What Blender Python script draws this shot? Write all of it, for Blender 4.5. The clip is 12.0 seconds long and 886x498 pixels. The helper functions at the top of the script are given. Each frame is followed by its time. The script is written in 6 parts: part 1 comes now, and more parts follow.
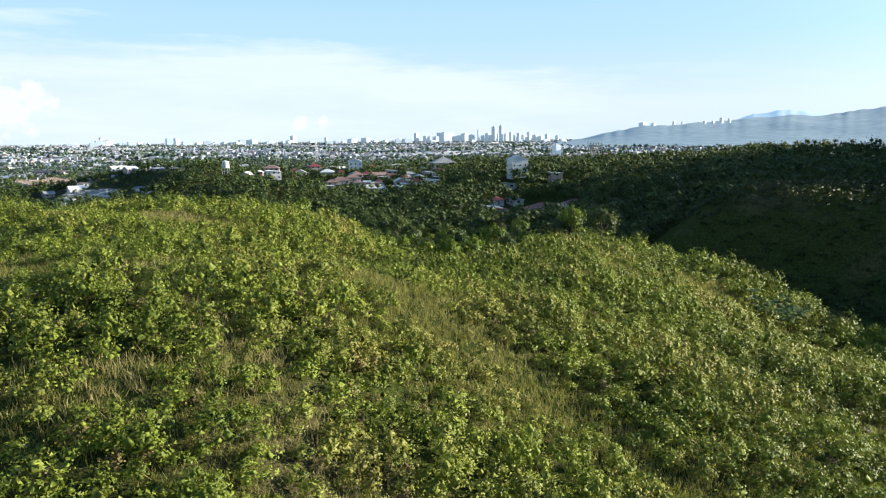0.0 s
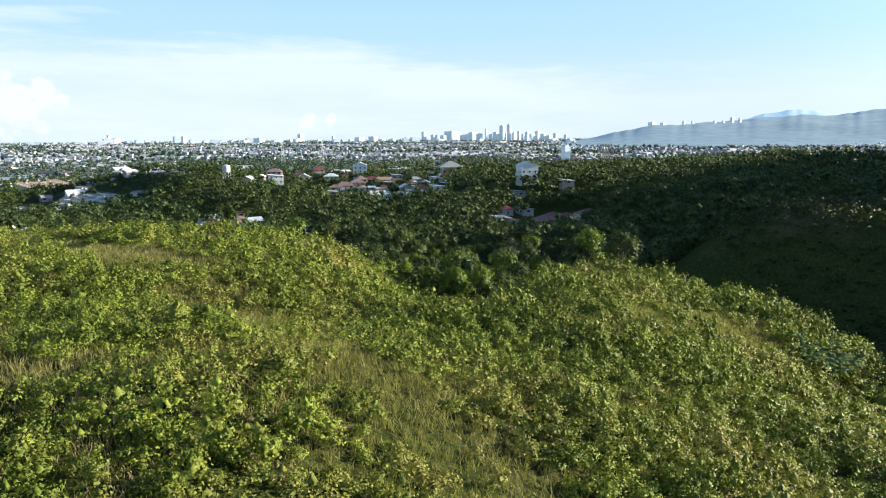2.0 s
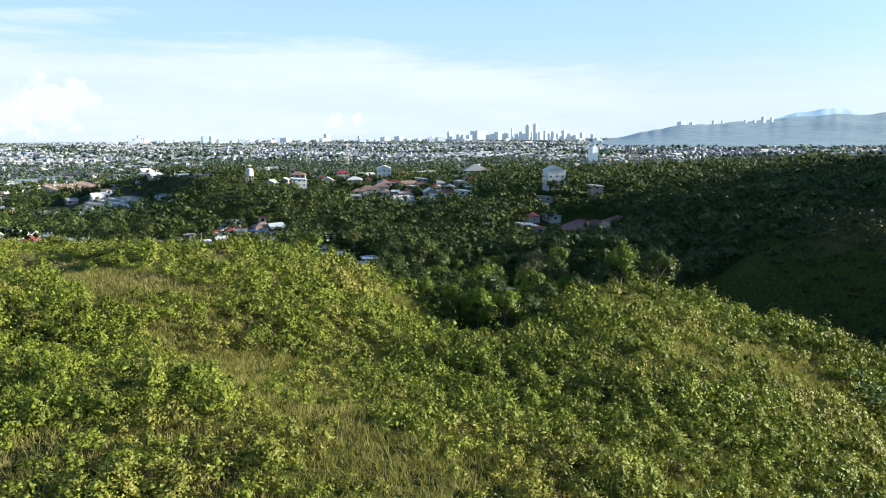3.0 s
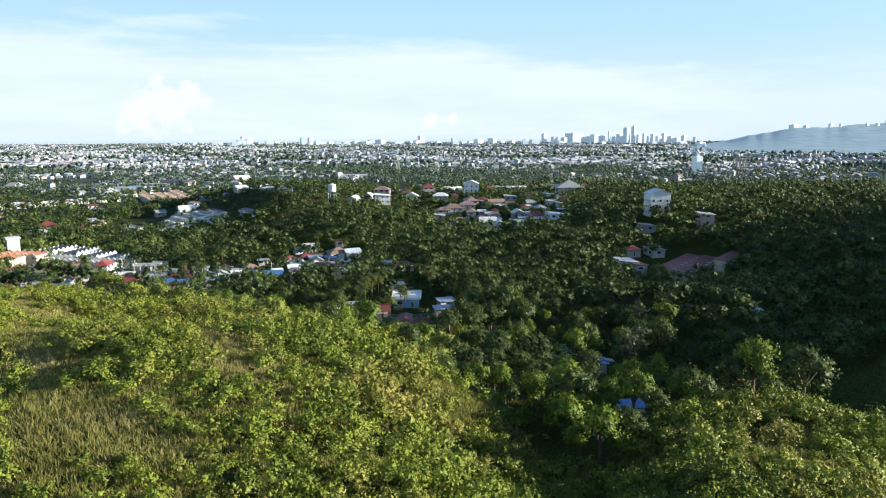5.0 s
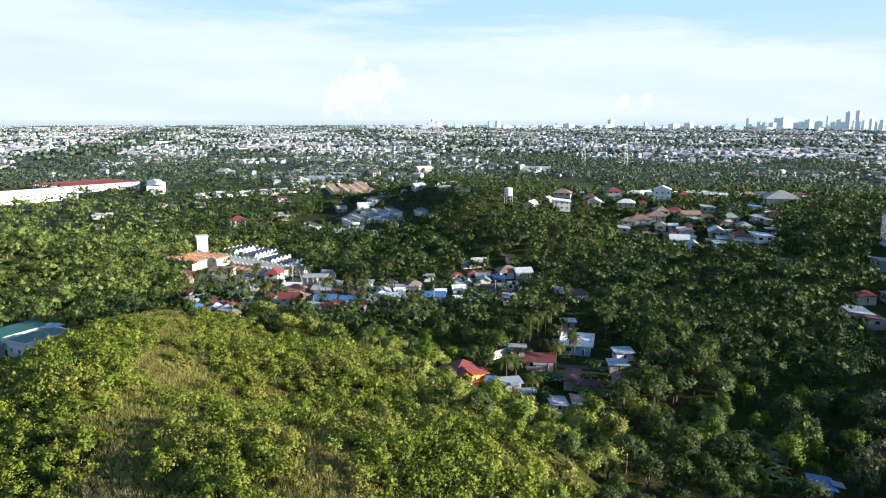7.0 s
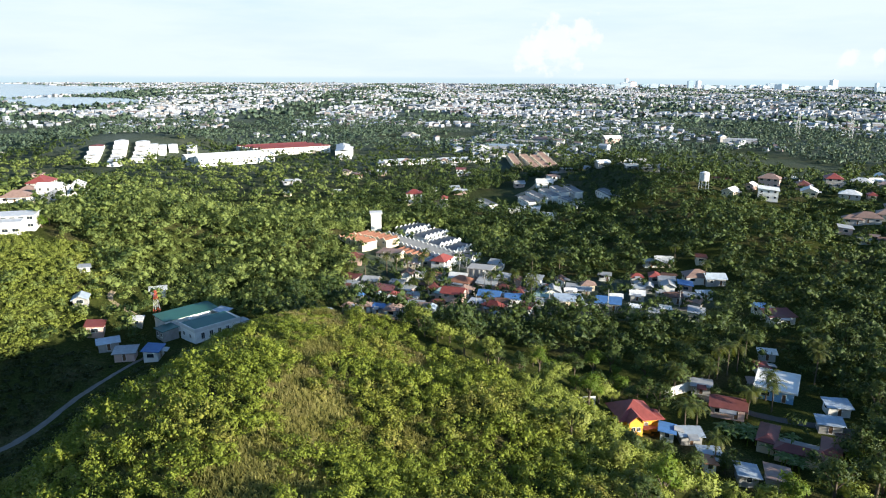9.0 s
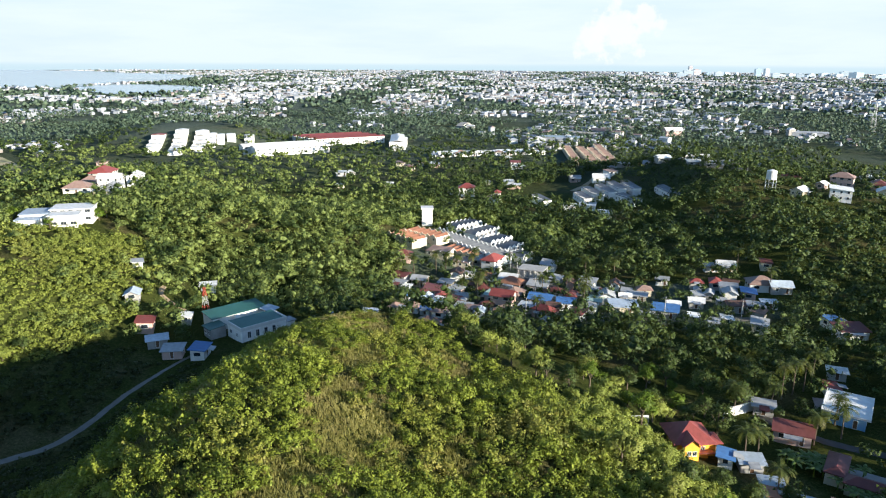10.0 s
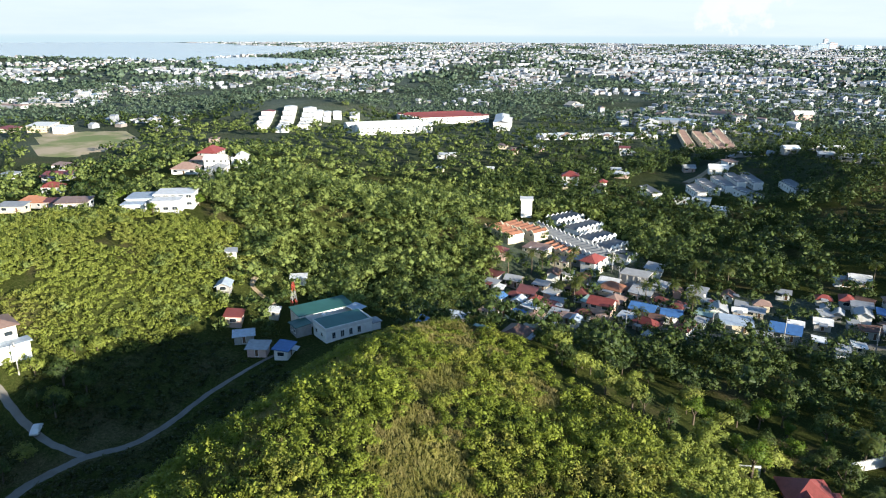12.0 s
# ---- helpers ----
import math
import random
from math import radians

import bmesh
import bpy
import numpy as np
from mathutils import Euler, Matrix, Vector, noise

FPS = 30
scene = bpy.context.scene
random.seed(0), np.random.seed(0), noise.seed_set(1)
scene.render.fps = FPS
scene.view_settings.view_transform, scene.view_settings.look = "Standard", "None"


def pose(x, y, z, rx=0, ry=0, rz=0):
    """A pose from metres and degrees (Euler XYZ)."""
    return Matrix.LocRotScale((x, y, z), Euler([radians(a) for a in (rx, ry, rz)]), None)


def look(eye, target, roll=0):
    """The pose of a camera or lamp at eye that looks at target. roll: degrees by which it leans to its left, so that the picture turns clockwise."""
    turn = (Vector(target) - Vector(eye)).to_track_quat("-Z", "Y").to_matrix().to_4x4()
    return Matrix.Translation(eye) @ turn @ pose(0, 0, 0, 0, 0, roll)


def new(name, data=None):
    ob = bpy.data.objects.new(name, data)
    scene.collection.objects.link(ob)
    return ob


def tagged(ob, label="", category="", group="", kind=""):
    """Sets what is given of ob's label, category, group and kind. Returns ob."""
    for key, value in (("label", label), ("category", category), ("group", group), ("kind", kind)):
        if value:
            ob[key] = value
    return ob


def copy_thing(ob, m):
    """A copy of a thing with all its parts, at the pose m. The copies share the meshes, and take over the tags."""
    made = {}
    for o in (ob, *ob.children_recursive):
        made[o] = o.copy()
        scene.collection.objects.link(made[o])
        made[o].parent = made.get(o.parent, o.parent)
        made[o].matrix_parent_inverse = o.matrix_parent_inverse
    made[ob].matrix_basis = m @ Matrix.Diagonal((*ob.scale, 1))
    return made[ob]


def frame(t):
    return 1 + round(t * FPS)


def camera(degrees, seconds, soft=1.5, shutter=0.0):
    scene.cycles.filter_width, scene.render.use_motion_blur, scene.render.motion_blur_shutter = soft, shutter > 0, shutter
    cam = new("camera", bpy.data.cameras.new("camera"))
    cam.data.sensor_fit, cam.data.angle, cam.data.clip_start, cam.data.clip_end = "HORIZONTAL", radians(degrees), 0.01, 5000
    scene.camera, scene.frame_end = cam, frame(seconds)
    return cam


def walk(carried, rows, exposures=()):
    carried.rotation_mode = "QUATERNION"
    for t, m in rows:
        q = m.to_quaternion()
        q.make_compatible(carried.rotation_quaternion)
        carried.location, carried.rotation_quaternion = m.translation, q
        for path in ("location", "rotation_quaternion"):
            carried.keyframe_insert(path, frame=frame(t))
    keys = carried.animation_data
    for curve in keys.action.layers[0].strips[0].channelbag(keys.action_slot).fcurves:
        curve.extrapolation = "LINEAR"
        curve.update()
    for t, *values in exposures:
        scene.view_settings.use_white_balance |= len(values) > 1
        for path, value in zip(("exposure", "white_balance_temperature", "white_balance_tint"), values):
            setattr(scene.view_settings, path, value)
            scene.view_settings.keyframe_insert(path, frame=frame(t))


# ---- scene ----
cam = camera(64.84, 12.0, soft=1.1)
WAY = [  # seconds, x, y, z, heading to the left, pitch, roll
    (0.0, 0.00, -0.00, 38.75, 1.74, -9.14, -0.57),
    (0.5, 0.00, 3.63, 39.64, 1.70, -9.19, -0.50),
    (1.0, 0.01, 7.26, 40.59, 1.67, -9.26, -0.45),
    (1.5, -0.01, 10.94, 41.54, 1.85, -9.27, -0.42),
    (2.0, 0.02, 14.60, 42.53, 2.34, -9.29, -0.39),
    (2.5, 0.05, 18.03, 43.46, 3.10, -9.31, -0.38),
    (3.0, 0.08, 23.20, 44.90, 4.43, -9.33, -0.42),
    (5.0, -0.52, 51.92, 53.75, 12.02, -9.26, -0.22),
    (5.5, -1.28, 58.73, 56.37, 14.21, -9.25, -0.16),
    (6.0, -2.42, 65.73, 59.24, 18.30, -9.30, -0.05),
    (6.5, -3.84, 72.72, 62.12, 22.75, -9.64, 0.06),
    (7.0, -5.50, 79.38, 64.84, 27.13, -10.73, 0.11),
    (7.5, -7.63, 85.74, 67.39, 31.80, -11.77, 0.15),
    (9.5, -15.89, 101.85, 74.87, 44.69, -14.70, 0.31),
    (10.0, -17.52, 104.42, 76.12, 46.84, -15.17, 0.30),
    (10.5, -19.44, 106.97, 77.45, 49.08, -15.70, 0.31),
    (11.0, -21.41, 109.61, 78.73, 51.25, -16.24, 0.28),
    (11.5, -23.41, 112.07, 79.93, 53.41, -16.77, 0.28),
    (12.0, -25.75, 114.76, 81.09, 55.59, -17.37, 0.24),
]


def stance(x, y, z, heading, pitch, roll):
    a, p = radians(heading), radians(pitch)
    ahead = Vector((-math.sin(a) * math.cos(p), math.cos(a) * math.cos(p), math.sin(p)))
    return look((x, y, z), Vector((x, y, z)) + ahead, roll)


walk(cam, [(row[0], stance(*row[1:])) for row in WAY])


# ==== light ====
SUN_FROM, SUN_UP = 78.0, 13.0  # degrees clockwise from +y, degrees above the horizon
world = bpy.data.worlds.new("daylight")
scene.world = world
world.use_nodes = True


def nodes_of(owner):
    tree = owner.node_tree
    tree.nodes.clear()

    def add(kind, settings=None, **wires):
        n = tree.nodes.new(kind)
        for key, value in (settings or {}).items():
            setattr(n, key, value)
        for key, value in wires.items():
            socket = n.inputs[int(key[1:])] if key[0] == "i" and key[1:].isdigit() else n.inputs[key.replace("_", " ")]
            if isinstance(value, bpy.types.NodeSocket):
                tree.links.new(value, socket)
            else:
                socket.default_value = value
        return n

    return add


def ramp(add, fac, *stops):
    n = add("ShaderNodeValToRGB", None, i0=fac)
    cr = n.color_ramp
    while len(cr.elements) < len(stops):
        cr.elements.new(0.5)
    for e, (p, c) in zip(cr.elements, stops):
        e.position, e.color = p, (*c, 1) if len(c) == 3 else c
    return n.outputs[0]


def arith(add, op, a, b=0.0, clamp=False):
    return add("ShaderNodeMath", {"operation": op, "use_clamp": clamp}, i0=a, i1=b).outputs[0]


def mixed(add, fac, a, b, blend="MIX"):
    return add("ShaderNodeMix", {"data_type": "RGBA", "blend_type": blend}, i0=fac, i6=a, i7=b).outputs[2]


add = nodes_of(world)
sky = add("ShaderNodeTexSky", {"sky_type": "NISHITA", "sun_disc": False, "sun_elevation": radians(SUN_UP),
                               "sun_rotation": radians(SUN_FROM), "air_density": 1.0, "dust_density": 0.3,
                               "ozone_density": 4.0, "altitude": 100})
way = add("ShaderNodeTexCoord").outputs[0]
xyz = add("ShaderNodeSeparateXYZ", None, i0=way)
up = xyz.outputs[2]
# Low hazy sky: pale at the rim, light blue above; the clear sky takes over higher up.
haze = ramp(add, up, (0.0, (0.63, 0.78, 0.88)), (0.05, (0.68, 0.83, 0.93)), (0.13, (0.50, 0.76, 0.97)), (0.24, (0.40, 0.68, 0.97)))
haze = add("ShaderNodeVectorMath", {"operation": "SCALE"}, i0=haze, Scale=6.1).outputs[0]
# brighter towards the low sun
toward = (math.sin(radians(SUN_FROM)) * math.cos(radians(SUN_UP)), math.cos(radians(SUN_FROM)) * math.cos(radians(SUN_UP)), math.sin(radians(SUN_UP)))
near_sun = arith(add, "MAXIMUM", add("ShaderNodeVectorMath", {"operation": "DOT_PRODUCT"}, i0=way, i1=toward).outputs["Value"], 0.0)
glow = arith(add, "MULTIPLY_ADD", arith(add, "POWER", near_sun, 6.0), 1.6)
glow.node.inputs[2].default_value = 1.0
haze = add("ShaderNodeVectorMath", {"operation": "SCALE"}, i0=haze, Scale=glow).outputs[0]
clear = ramp(add, up, (0.16, (1, 1, 1)), (0.42, (0, 0, 0)))
open_sky = add("ShaderNodeVectorMath", {"operation": "SCALE"}, i0=sky.outputs[0], Scale=1.4).outputs[0]
hazy_sky = mixed(add, clear, open_sky, haze)
# Cloud sheet: its upper edge falls from the west to the east; fibrous, thin towards the east.
fibre = add("ShaderNodeTexNoise", None, Vector=add("ShaderNodeMapping", None, i0=way, Scale=(1.5, 1.5, 11.0), Rotation=(0.0, radians(5), 0.0)).outputs[0],
            Scale=2.2, Detail=7.0, Roughness=0.6).outputs[0]
edge = arith(add, "ADD", up, arith(add, "MULTIPLY", xyz.outputs[0], 0.075))
edge = arith(add, "ADD", edge, arith(add, "MULTIPLY", fibre, -0.16))
sheet = ramp(add, arith(add, "ADD", edge, 0.5), (0.490, (1, 1, 1)), (0.523, (0, 0, 0)))
thin = ramp(add, arith(add, "ADD", xyz.outputs[0], 0.5), (0.60, (1, 1, 1)), (0.85, (0.35, 0.35, 0.35)))
patchy = ramp(add, fibre, (0.36, (0.45, 0.45, 0.45)), (0.58, (1, 1, 1)))
mask = arith(add, "MULTIPLY", arith(add, "MULTIPLY", sheet, thin), arith(add, "MULTIPLY", patchy, 0.85), True)
CLOUD = (5.0, 5.7, 6.05, 1)
sky_seen = mixed(add, mask, hazy_sky, CLOUD)
# Heaped clouds low over the sea: bearing and height in degrees, size.
billow = add("ShaderNodeTexNoise", None, Vector=way, Scale=42.0, Detail=5.0, Roughness=0.6).outputs[0]
for side, height, size in ((-33.4, 2.2, 0.034), (-31.6, 3.0, 0.024), (-13.0, 1.2, 0.011), (-11.2, 1.2, 0.008), (-35.5, 1.4, 0.024)):
    heart = (math.sin(radians(side)) * math.cos(radians(height)), math.cos(radians(side)) * math.cos(radians(height)), math.sin(radians(height)))
    gone = add("ShaderNodeVectorMath", {"operation": "DISTANCE"}, i0=way, i1=heart).outputs["Value"]
    lump = arith(add, "ADD", arith(add, "DIVIDE", gone, size), arith(add, "MULTIPLY_ADD", billow, -3.2))
    lump.node.inputs[1].links[0].from_node.inputs[2].default_value = 1.35
    puff = ramp(add, lump, (0.35, (0.85, 0.85, 0.85)), (0.8, (0, 0, 0)))
    sky_seen = mixed(add, puff, sky_seen, (5.6, 5.85, 5.95, 1))
SKY_GAIN = 0.075
# Below the rim of the land lies the hazy sea.
SEA = (3.7, 4.8, 5.4, 1)
below = ramp(add, arith(add, "ADD", up, 0.5), (0.4915, (1, 1, 1)), (0.4945, (0, 0, 0)))
seen = mixed(add, below, sky_seen, SEA)
shine = add("ShaderNodeBackground", None, Color=seen, Strength=SKY_GAIN)
add("ShaderNodeOutputWorld", None, Surface=shine.outputs[0])

sun = new("sun", bpy.data.lights.new("sun", "SUN"))
sun.data.energy, sun.data.angle, sun.data.color = 5.0, radians(0.53), (1.0, 0.93, 0.80)
a, e = radians(SUN_FROM), radians(SUN_UP)
sun.matrix_world = look((300 * math.sin(a) * math.cos(e), 300 * math.cos(a) * math.cos(e), 300 * math.sin(e)), (0, 0, 0))
scene.view_settings.exposure = 1.25


# ==== materials ====
def leaf_material(name, dark, light, dry=None, dry_amount=0.0, glow=0.35, patch=0.12, rough=0.55, tuft=4.0):
    """Leaves: a hue of its own for every leaf, patches of lighter and drier growth."""
    m = bpy.data.materials.new(name)
    m.use_nodes = True
    add = nodes_of(m)
    geo = add("ShaderNodeNewGeometry")
    place = geo.outputs["Position"]
    each = geo.outputs["Random Per Island"]
    wide = add("ShaderNodeTexNoise", None, Vector=place, Scale=patch, Detail=3.0, Roughness=0.6).outputs[0]
    clump = add("ShaderNodeTexNoise", None, Vector=place, Scale=patch * 6, Detail=2.0).outputs[0]
    wide = arith(add, "ADD", arith(add, "MULTIPLY", wide, 0.5), arith(add, "MULTIPLY", clump, 0.5))
    fac = arith(add, "ADD", arith(add, "MULTIPLY", each, 0.26), arith(add, "MULTIPLY_ADD", wide, 3.0), True)
    fac.node.inputs[1].links[0].from_node.inputs[2].default_value = -1.26
    hue = ramp(add, fac, (0.0, dark), (1.0, light))
    if dry:
        spots = add("ShaderNodeTexNoise", None, Vector=place, Scale=patch * 0.55, Detail=5.0, Roughness=0.65).outputs[0]
        arid = arith(add, "MULTIPLY", ramp(add, spots, (0.50, (0, 0, 0)), (0.68, (1, 1, 1))), dry_amount)
        hue = mixed(add, arith(add, "MULTIPLY", arid, arith(add, "MULTIPLY_ADD", each, 0.8), True), hue, (*dry, 1))
    # tufts of lighter and darker leaves
    tufts = add("ShaderNodeTexNoise", None, Vector=place, Scale=tuft, Detail=4.0, Roughness=0.7).outputs[0]
    hue = mixed(add, 1.0, hue, ramp(add, tufts, (0.36, (0.7, 0.72, 0.74)), (0.5, (1.0, 1.0, 1.0)), (0.66, (1.24, 1.22, 1.15))), "MULTIPLY")
    flat = add("ShaderNodeBsdfPrincipled", None, Base_Color=hue, Roughness=rough)
    flat.inputs["Specular IOR Level"].default_value = 0.2
    thin = add("ShaderNodeBsdfTranslucent", None, Color=mixed(add, 0.35, hue, (0.38, 0.42, 0.04, 1)))
    add("ShaderNodeOutputMaterial", None, Surface=add("ShaderNodeMixShader", None, i0=glow, i1=flat.outputs[0], i2=thin.outputs[0]).outputs[0])
    return m


def plain_material(name, colour, rough=0.7, metal=0.0, spread=0.25, scale=0.6, fine=6.0, bump=0.15, each=0.12, spec=0.4):
    """Painted, plastered or weathered surface: stains at two scales, fine relief, a tone of its own for every piece."""
    m = bpy.data.materials.new(name)
    m.use_nodes = True
    add = nodes_of(m)
    place = add("ShaderNodeTexCoord").outputs["Object"]
    info = add("ShaderNodeObjectInfo").outputs["Random"]
    wide = add("ShaderNodeTexNoise", None, Vector=place, Scale=scale, Detail=4.0, Roughness=0.6).outputs[0]
    grain = add("ShaderNodeTexNoise", None, Vector=place, Scale=fine, Detail=3.0).outputs[0]
    dirty = tuple(c * (1 - spread) * k for c, k in zip(colour, (0.95, 0.92, 0.85)))
    pale = tuple(min(1, c * (1 + spread * 0.5)) for c in colour)
    hue = ramp(add, arith(add, "MULTIPLY_ADD", wide, 0.7), (0.25, dirty), (0.75, pale))
    hue.node.inputs[0].links[0].from_node.inputs[2].default_value = 0.0
    mix_in = hue.node.inputs[0].links[0].from_node
    mix_in.inputs[2].default_value = 0.15
    tone = arith(add, "MULTIPLY_ADD", info, each * 2)
    tone.node.inputs[2].default_value = 1 - each
    grey = add("ShaderNodeCombineColor", None, i0=tone, i1=tone, i2=tone).outputs[0]
    hue = mixed(add, 1.0, hue, grey, "MULTIPLY")
    skin = add("ShaderNodeBsdfPrincipled", None, Base_Color=hue, Roughness=rough, Metallic=metal)
    skin.inputs["Specular IOR Level"].default_value = spec
    if bump:
        add_b = add("ShaderNodeBump", None, Strength=bump, Distance=0.03, Height=grain)
        skin.inputs["Normal"].links or skin.id_data.links.new(add_b.outputs[0], skin.inputs["Normal"])
    add("ShaderNodeOutputMaterial", None, Surface=skin.outputs[0])
    return m


def island_material(name, stops, rough=0.7, metal=0.0):
    """Far roofs, walls or blocks joined in one mesh: a colour for every island out of a row of paints."""
    m = bpy.data.materials.new(name)
    m.use_nodes = True
    add = nodes_of(m)
    geo = add("ShaderNodeNewGeometry")
    hue = ramp(add, geo.outputs["Random Per Island"], *stops)
    hue.node.color_ramp.interpolation = "CONSTANT"
    stain = add("ShaderNodeTexNoise", None, Vector=geo.outputs["Position"], Scale=0.35, Detail=4.0).outputs[0]
    hue = mixed(add, 1.0, hue, ramp(add, stain, (0.3, (0.78, 0.77, 0.74)), (0.7, (1, 1, 1))), "MULTIPLY")
    skin = add("ShaderNodeBsdfPrincipled", None, Base_Color=hue, Roughness=rough, Metallic=metal)
    add("ShaderNodeOutputMaterial", None, Surface=skin.outputs[0])
    return m


def ground_material():
    m = bpy.data.materials.new("ground_cover")
    m.use_nodes = True
    add = nodes_of(m)
    place = add("ShaderNodeNewGeometry").outputs["Position"]
    wide = add("ShaderNodeTexNoise", None, Vector=place, Scale=0.05, Detail=5.0, Roughness=0.6).outputs[0]
    fine = add("ShaderNodeTexNoise", None, Vector=place, Scale=1.6, Detail=5.0, Roughness=0.65).outputs[0]
    vast = add("ShaderNodeTexNoise", None, Vector=place, Scale=0.006, Detail=5.0, Roughness=0.62).outputs[0]
    grass = ramp(add, fine, (0.3, (0.030, 0.042, 0.012)), (0.55, (0.062, 0.074, 0.02)), (0.75, (0.12, 0.11, 0.042)))
    soil = ramp(add, fine, (0.3, (0.07, 0.06, 0.028)), (0.7, (0.18, 0.145, 0.075)))
    near = mixed(add, ramp(add, wide, (0.52, (0, 0, 0)), (0.66, (0.7, 0.7, 0.7))), grass, soil)
    crumb = add("ShaderNodeTexNoise", None, Vector=place, Scale=7.0, Detail=4.0, Roughness=0.7).outputs[0]
    near = mixed(add, 1.0, near, ramp(add, crumb, (0.35, (0.35, 0.35, 0.35)), (0.65, (1.25, 1.25, 1.25))), "MULTIPLY")
    # Built ground: cool grey-green, some distance haze put into the colour.
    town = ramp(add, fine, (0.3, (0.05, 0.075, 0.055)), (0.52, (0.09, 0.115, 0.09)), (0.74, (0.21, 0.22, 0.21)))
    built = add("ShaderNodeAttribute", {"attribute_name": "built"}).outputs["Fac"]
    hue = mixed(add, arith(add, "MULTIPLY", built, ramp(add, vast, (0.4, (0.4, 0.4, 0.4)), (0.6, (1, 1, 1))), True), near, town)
    skin = add("ShaderNodeBsdfPrincipled", None, Base_Color=hue, Roughness=0.9)
    skin.inputs["Specular IOR Level"].default_value = 0.0
    bump = add("ShaderNodeBump", None, Strength=0.6, Distance=0.3, Height=fine)
    skin.id_data.links.new(bump.outputs[0], skin.inputs["Normal"])
    add("ShaderNodeOutputMaterial", None, Surface=skin.outputs[0])
    return m


GROUND = ground_material()
SHRUB = leaf_material("shrub_leaves", (0.088, 0.122, 0.016), (0.305, 0.355, 0.046), (0.40, 0.30, 0.095), 0.6, glow=0.22, patch=0.11, tuft=7.0)
# Slope leaves: sunlight, shadow fill and a little haze put into the colour.
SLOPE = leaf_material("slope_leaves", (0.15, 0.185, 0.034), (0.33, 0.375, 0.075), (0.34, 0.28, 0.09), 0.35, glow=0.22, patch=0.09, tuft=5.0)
DRY = leaf_material("dry_shrub_leaves", (0.10, 0.08, 0.03), (0.30, 0.22, 0.09), glow=0.2, patch=0.3)
# Scrub of the shaded hill and valley; their shade is painted into its colour.
SHADED_SCRUB = leaf_material("scrub_leaves", (0.018, 0.028, 0.01), (0.07, 0.085, 0.024), (0.10, 0.08, 0.04), 0.5, glow=0.12, patch=0.1)
WEED = leaf_material("tall_grass", (0.16, 0.15, 0.04), (0.36, 0.33, 0.11), (0.40, 0.31, 0.16), 0.8, glow=0.35, patch=0.07)
# Tree green darkened: the shade of the wood is put into the leaf colour.
SHADED_TREE = leaf_material("tree_leaves", (0.024, 0.046, 0.015), (0.115, 0.155, 0.036), glow=0.16, patch=0.13)
# Lighter copy of the tree leaves, with sunlight and haze painted in.
SUNLIT_TREE = leaf_material("hill_tree_leaves", (0.13, 0.175, 0.05), (0.29, 0.345, 0.09), glow=0.25, patch=0.1)
BAMBOO = leaf_material("bamboo_leaves", (0.06, 0.11, 0.012), (0.19, 0.26, 0.03), glow=0.2, patch=0.15)
PALM = leaf_material("palm_leaves", (0.03, 0.05, 0.012), (0.13, 0.15, 0.035), (0.25, 0.18, 0.07), 0.3, glow=0.3, patch=0.3)
GREY_LEAF = leaf_material("grey_feathery_leaves", (0.06, 0.075, 0.04), (0.16, 0.17, 0.09), glow=0.2, patch=0.3)
# Far foliage, its green paled and blued with painted distance haze.
HAZED_LEAF = leaf_material("far_leaves", (0.055, 0.09, 0.06), (0.13, 0.175, 0.11), glow=0.1, patch=0.012, tuft=0.7)
BARK = plain_material("bark", (0.13, 0.10, 0.07), rough=0.9, spread=0.4, scale=1.5, bump=0.5)


# ==== shape of the land ====
# Each knoll or hollow: x, y, height, reach.
NEAR_LAND = [
    (-6, -12, 23.3, 19), (-21, 60, 30.7, 17), (11, 46, 15.6, 12), (50, 76, 12.4, 16), (58, 100, 0.0, 13),
    (17, 117, 20.5, 17), (39, 127, 12.1, 12), (75, 153, -0.9, 11), (-6, 91, 19.0, 19), (-47, 102, 28.5, 14),
    (-4, 144, 8.8, 11), (-60, 132, 26.1, 19), (-30, 149, 20.5, 10), (-108, 140, 25.8, 22), (-79, 175, 10.5, 16),
    (-126, 186, 19.3, 20), (-17, 187, 2.9, 12), (-112, 210, 2.8, 12), (-158, 138, -3.8, 14), (-156, 93, -1.9, 13),
    (1, 121, 9.2, 6), (-4, 132, 6.8, 7), (-100, 204, 11.7, 9), (-120, 206, 12.3, 9), (-92, 186, 16.8, 9),
    (-36, 168, 19.8, 8), (-24, 166, 6.4, 7), (22, 148, 14.6, 8), (-138, 200, 11.5, 7),
]
FAR_LAND = [
    (-86, 104, 14.9, 12), (-199, 163, 0.3, 22), (-249, 147, 23.0, 22), (-292, 171, 21.9, 42), (-237, 214, -3.4, 22),
    (-256, 258, 11.0, 20), (102, 208, 25.0, 18), (176, 183, 33.0, 18), (60, 236, 2.2, 13), (146, 420, 20.1, 58),
    (23, 428, 15.3, 63), (-73, 499, 11.4, 26), (-152, 452, 14.5, 23), (-222, 458, 1.9, 16), (-169, 268, -2.6, 26),
    (-58, 276, -0.9, 27), (-329, 328, -1.2, 43), (-96, 383, -1.5, 50), (18, 321, -0.9, 43), (132, 312, 19.5, 32),
    (100, 262, 11.3, 16), (-268, 222, 24.6, 14), (-226, 228, 5.2, 16), (-250, 252, 18.4, 12), (-228, 270, 1.8, 12),
    (4, 345, 10.8, 14), (46, 392, 18.9, 18), (92, 345, 13.2, 18), (195, 410, 30.1, 30), (40, 262, 4.7, 14),
]
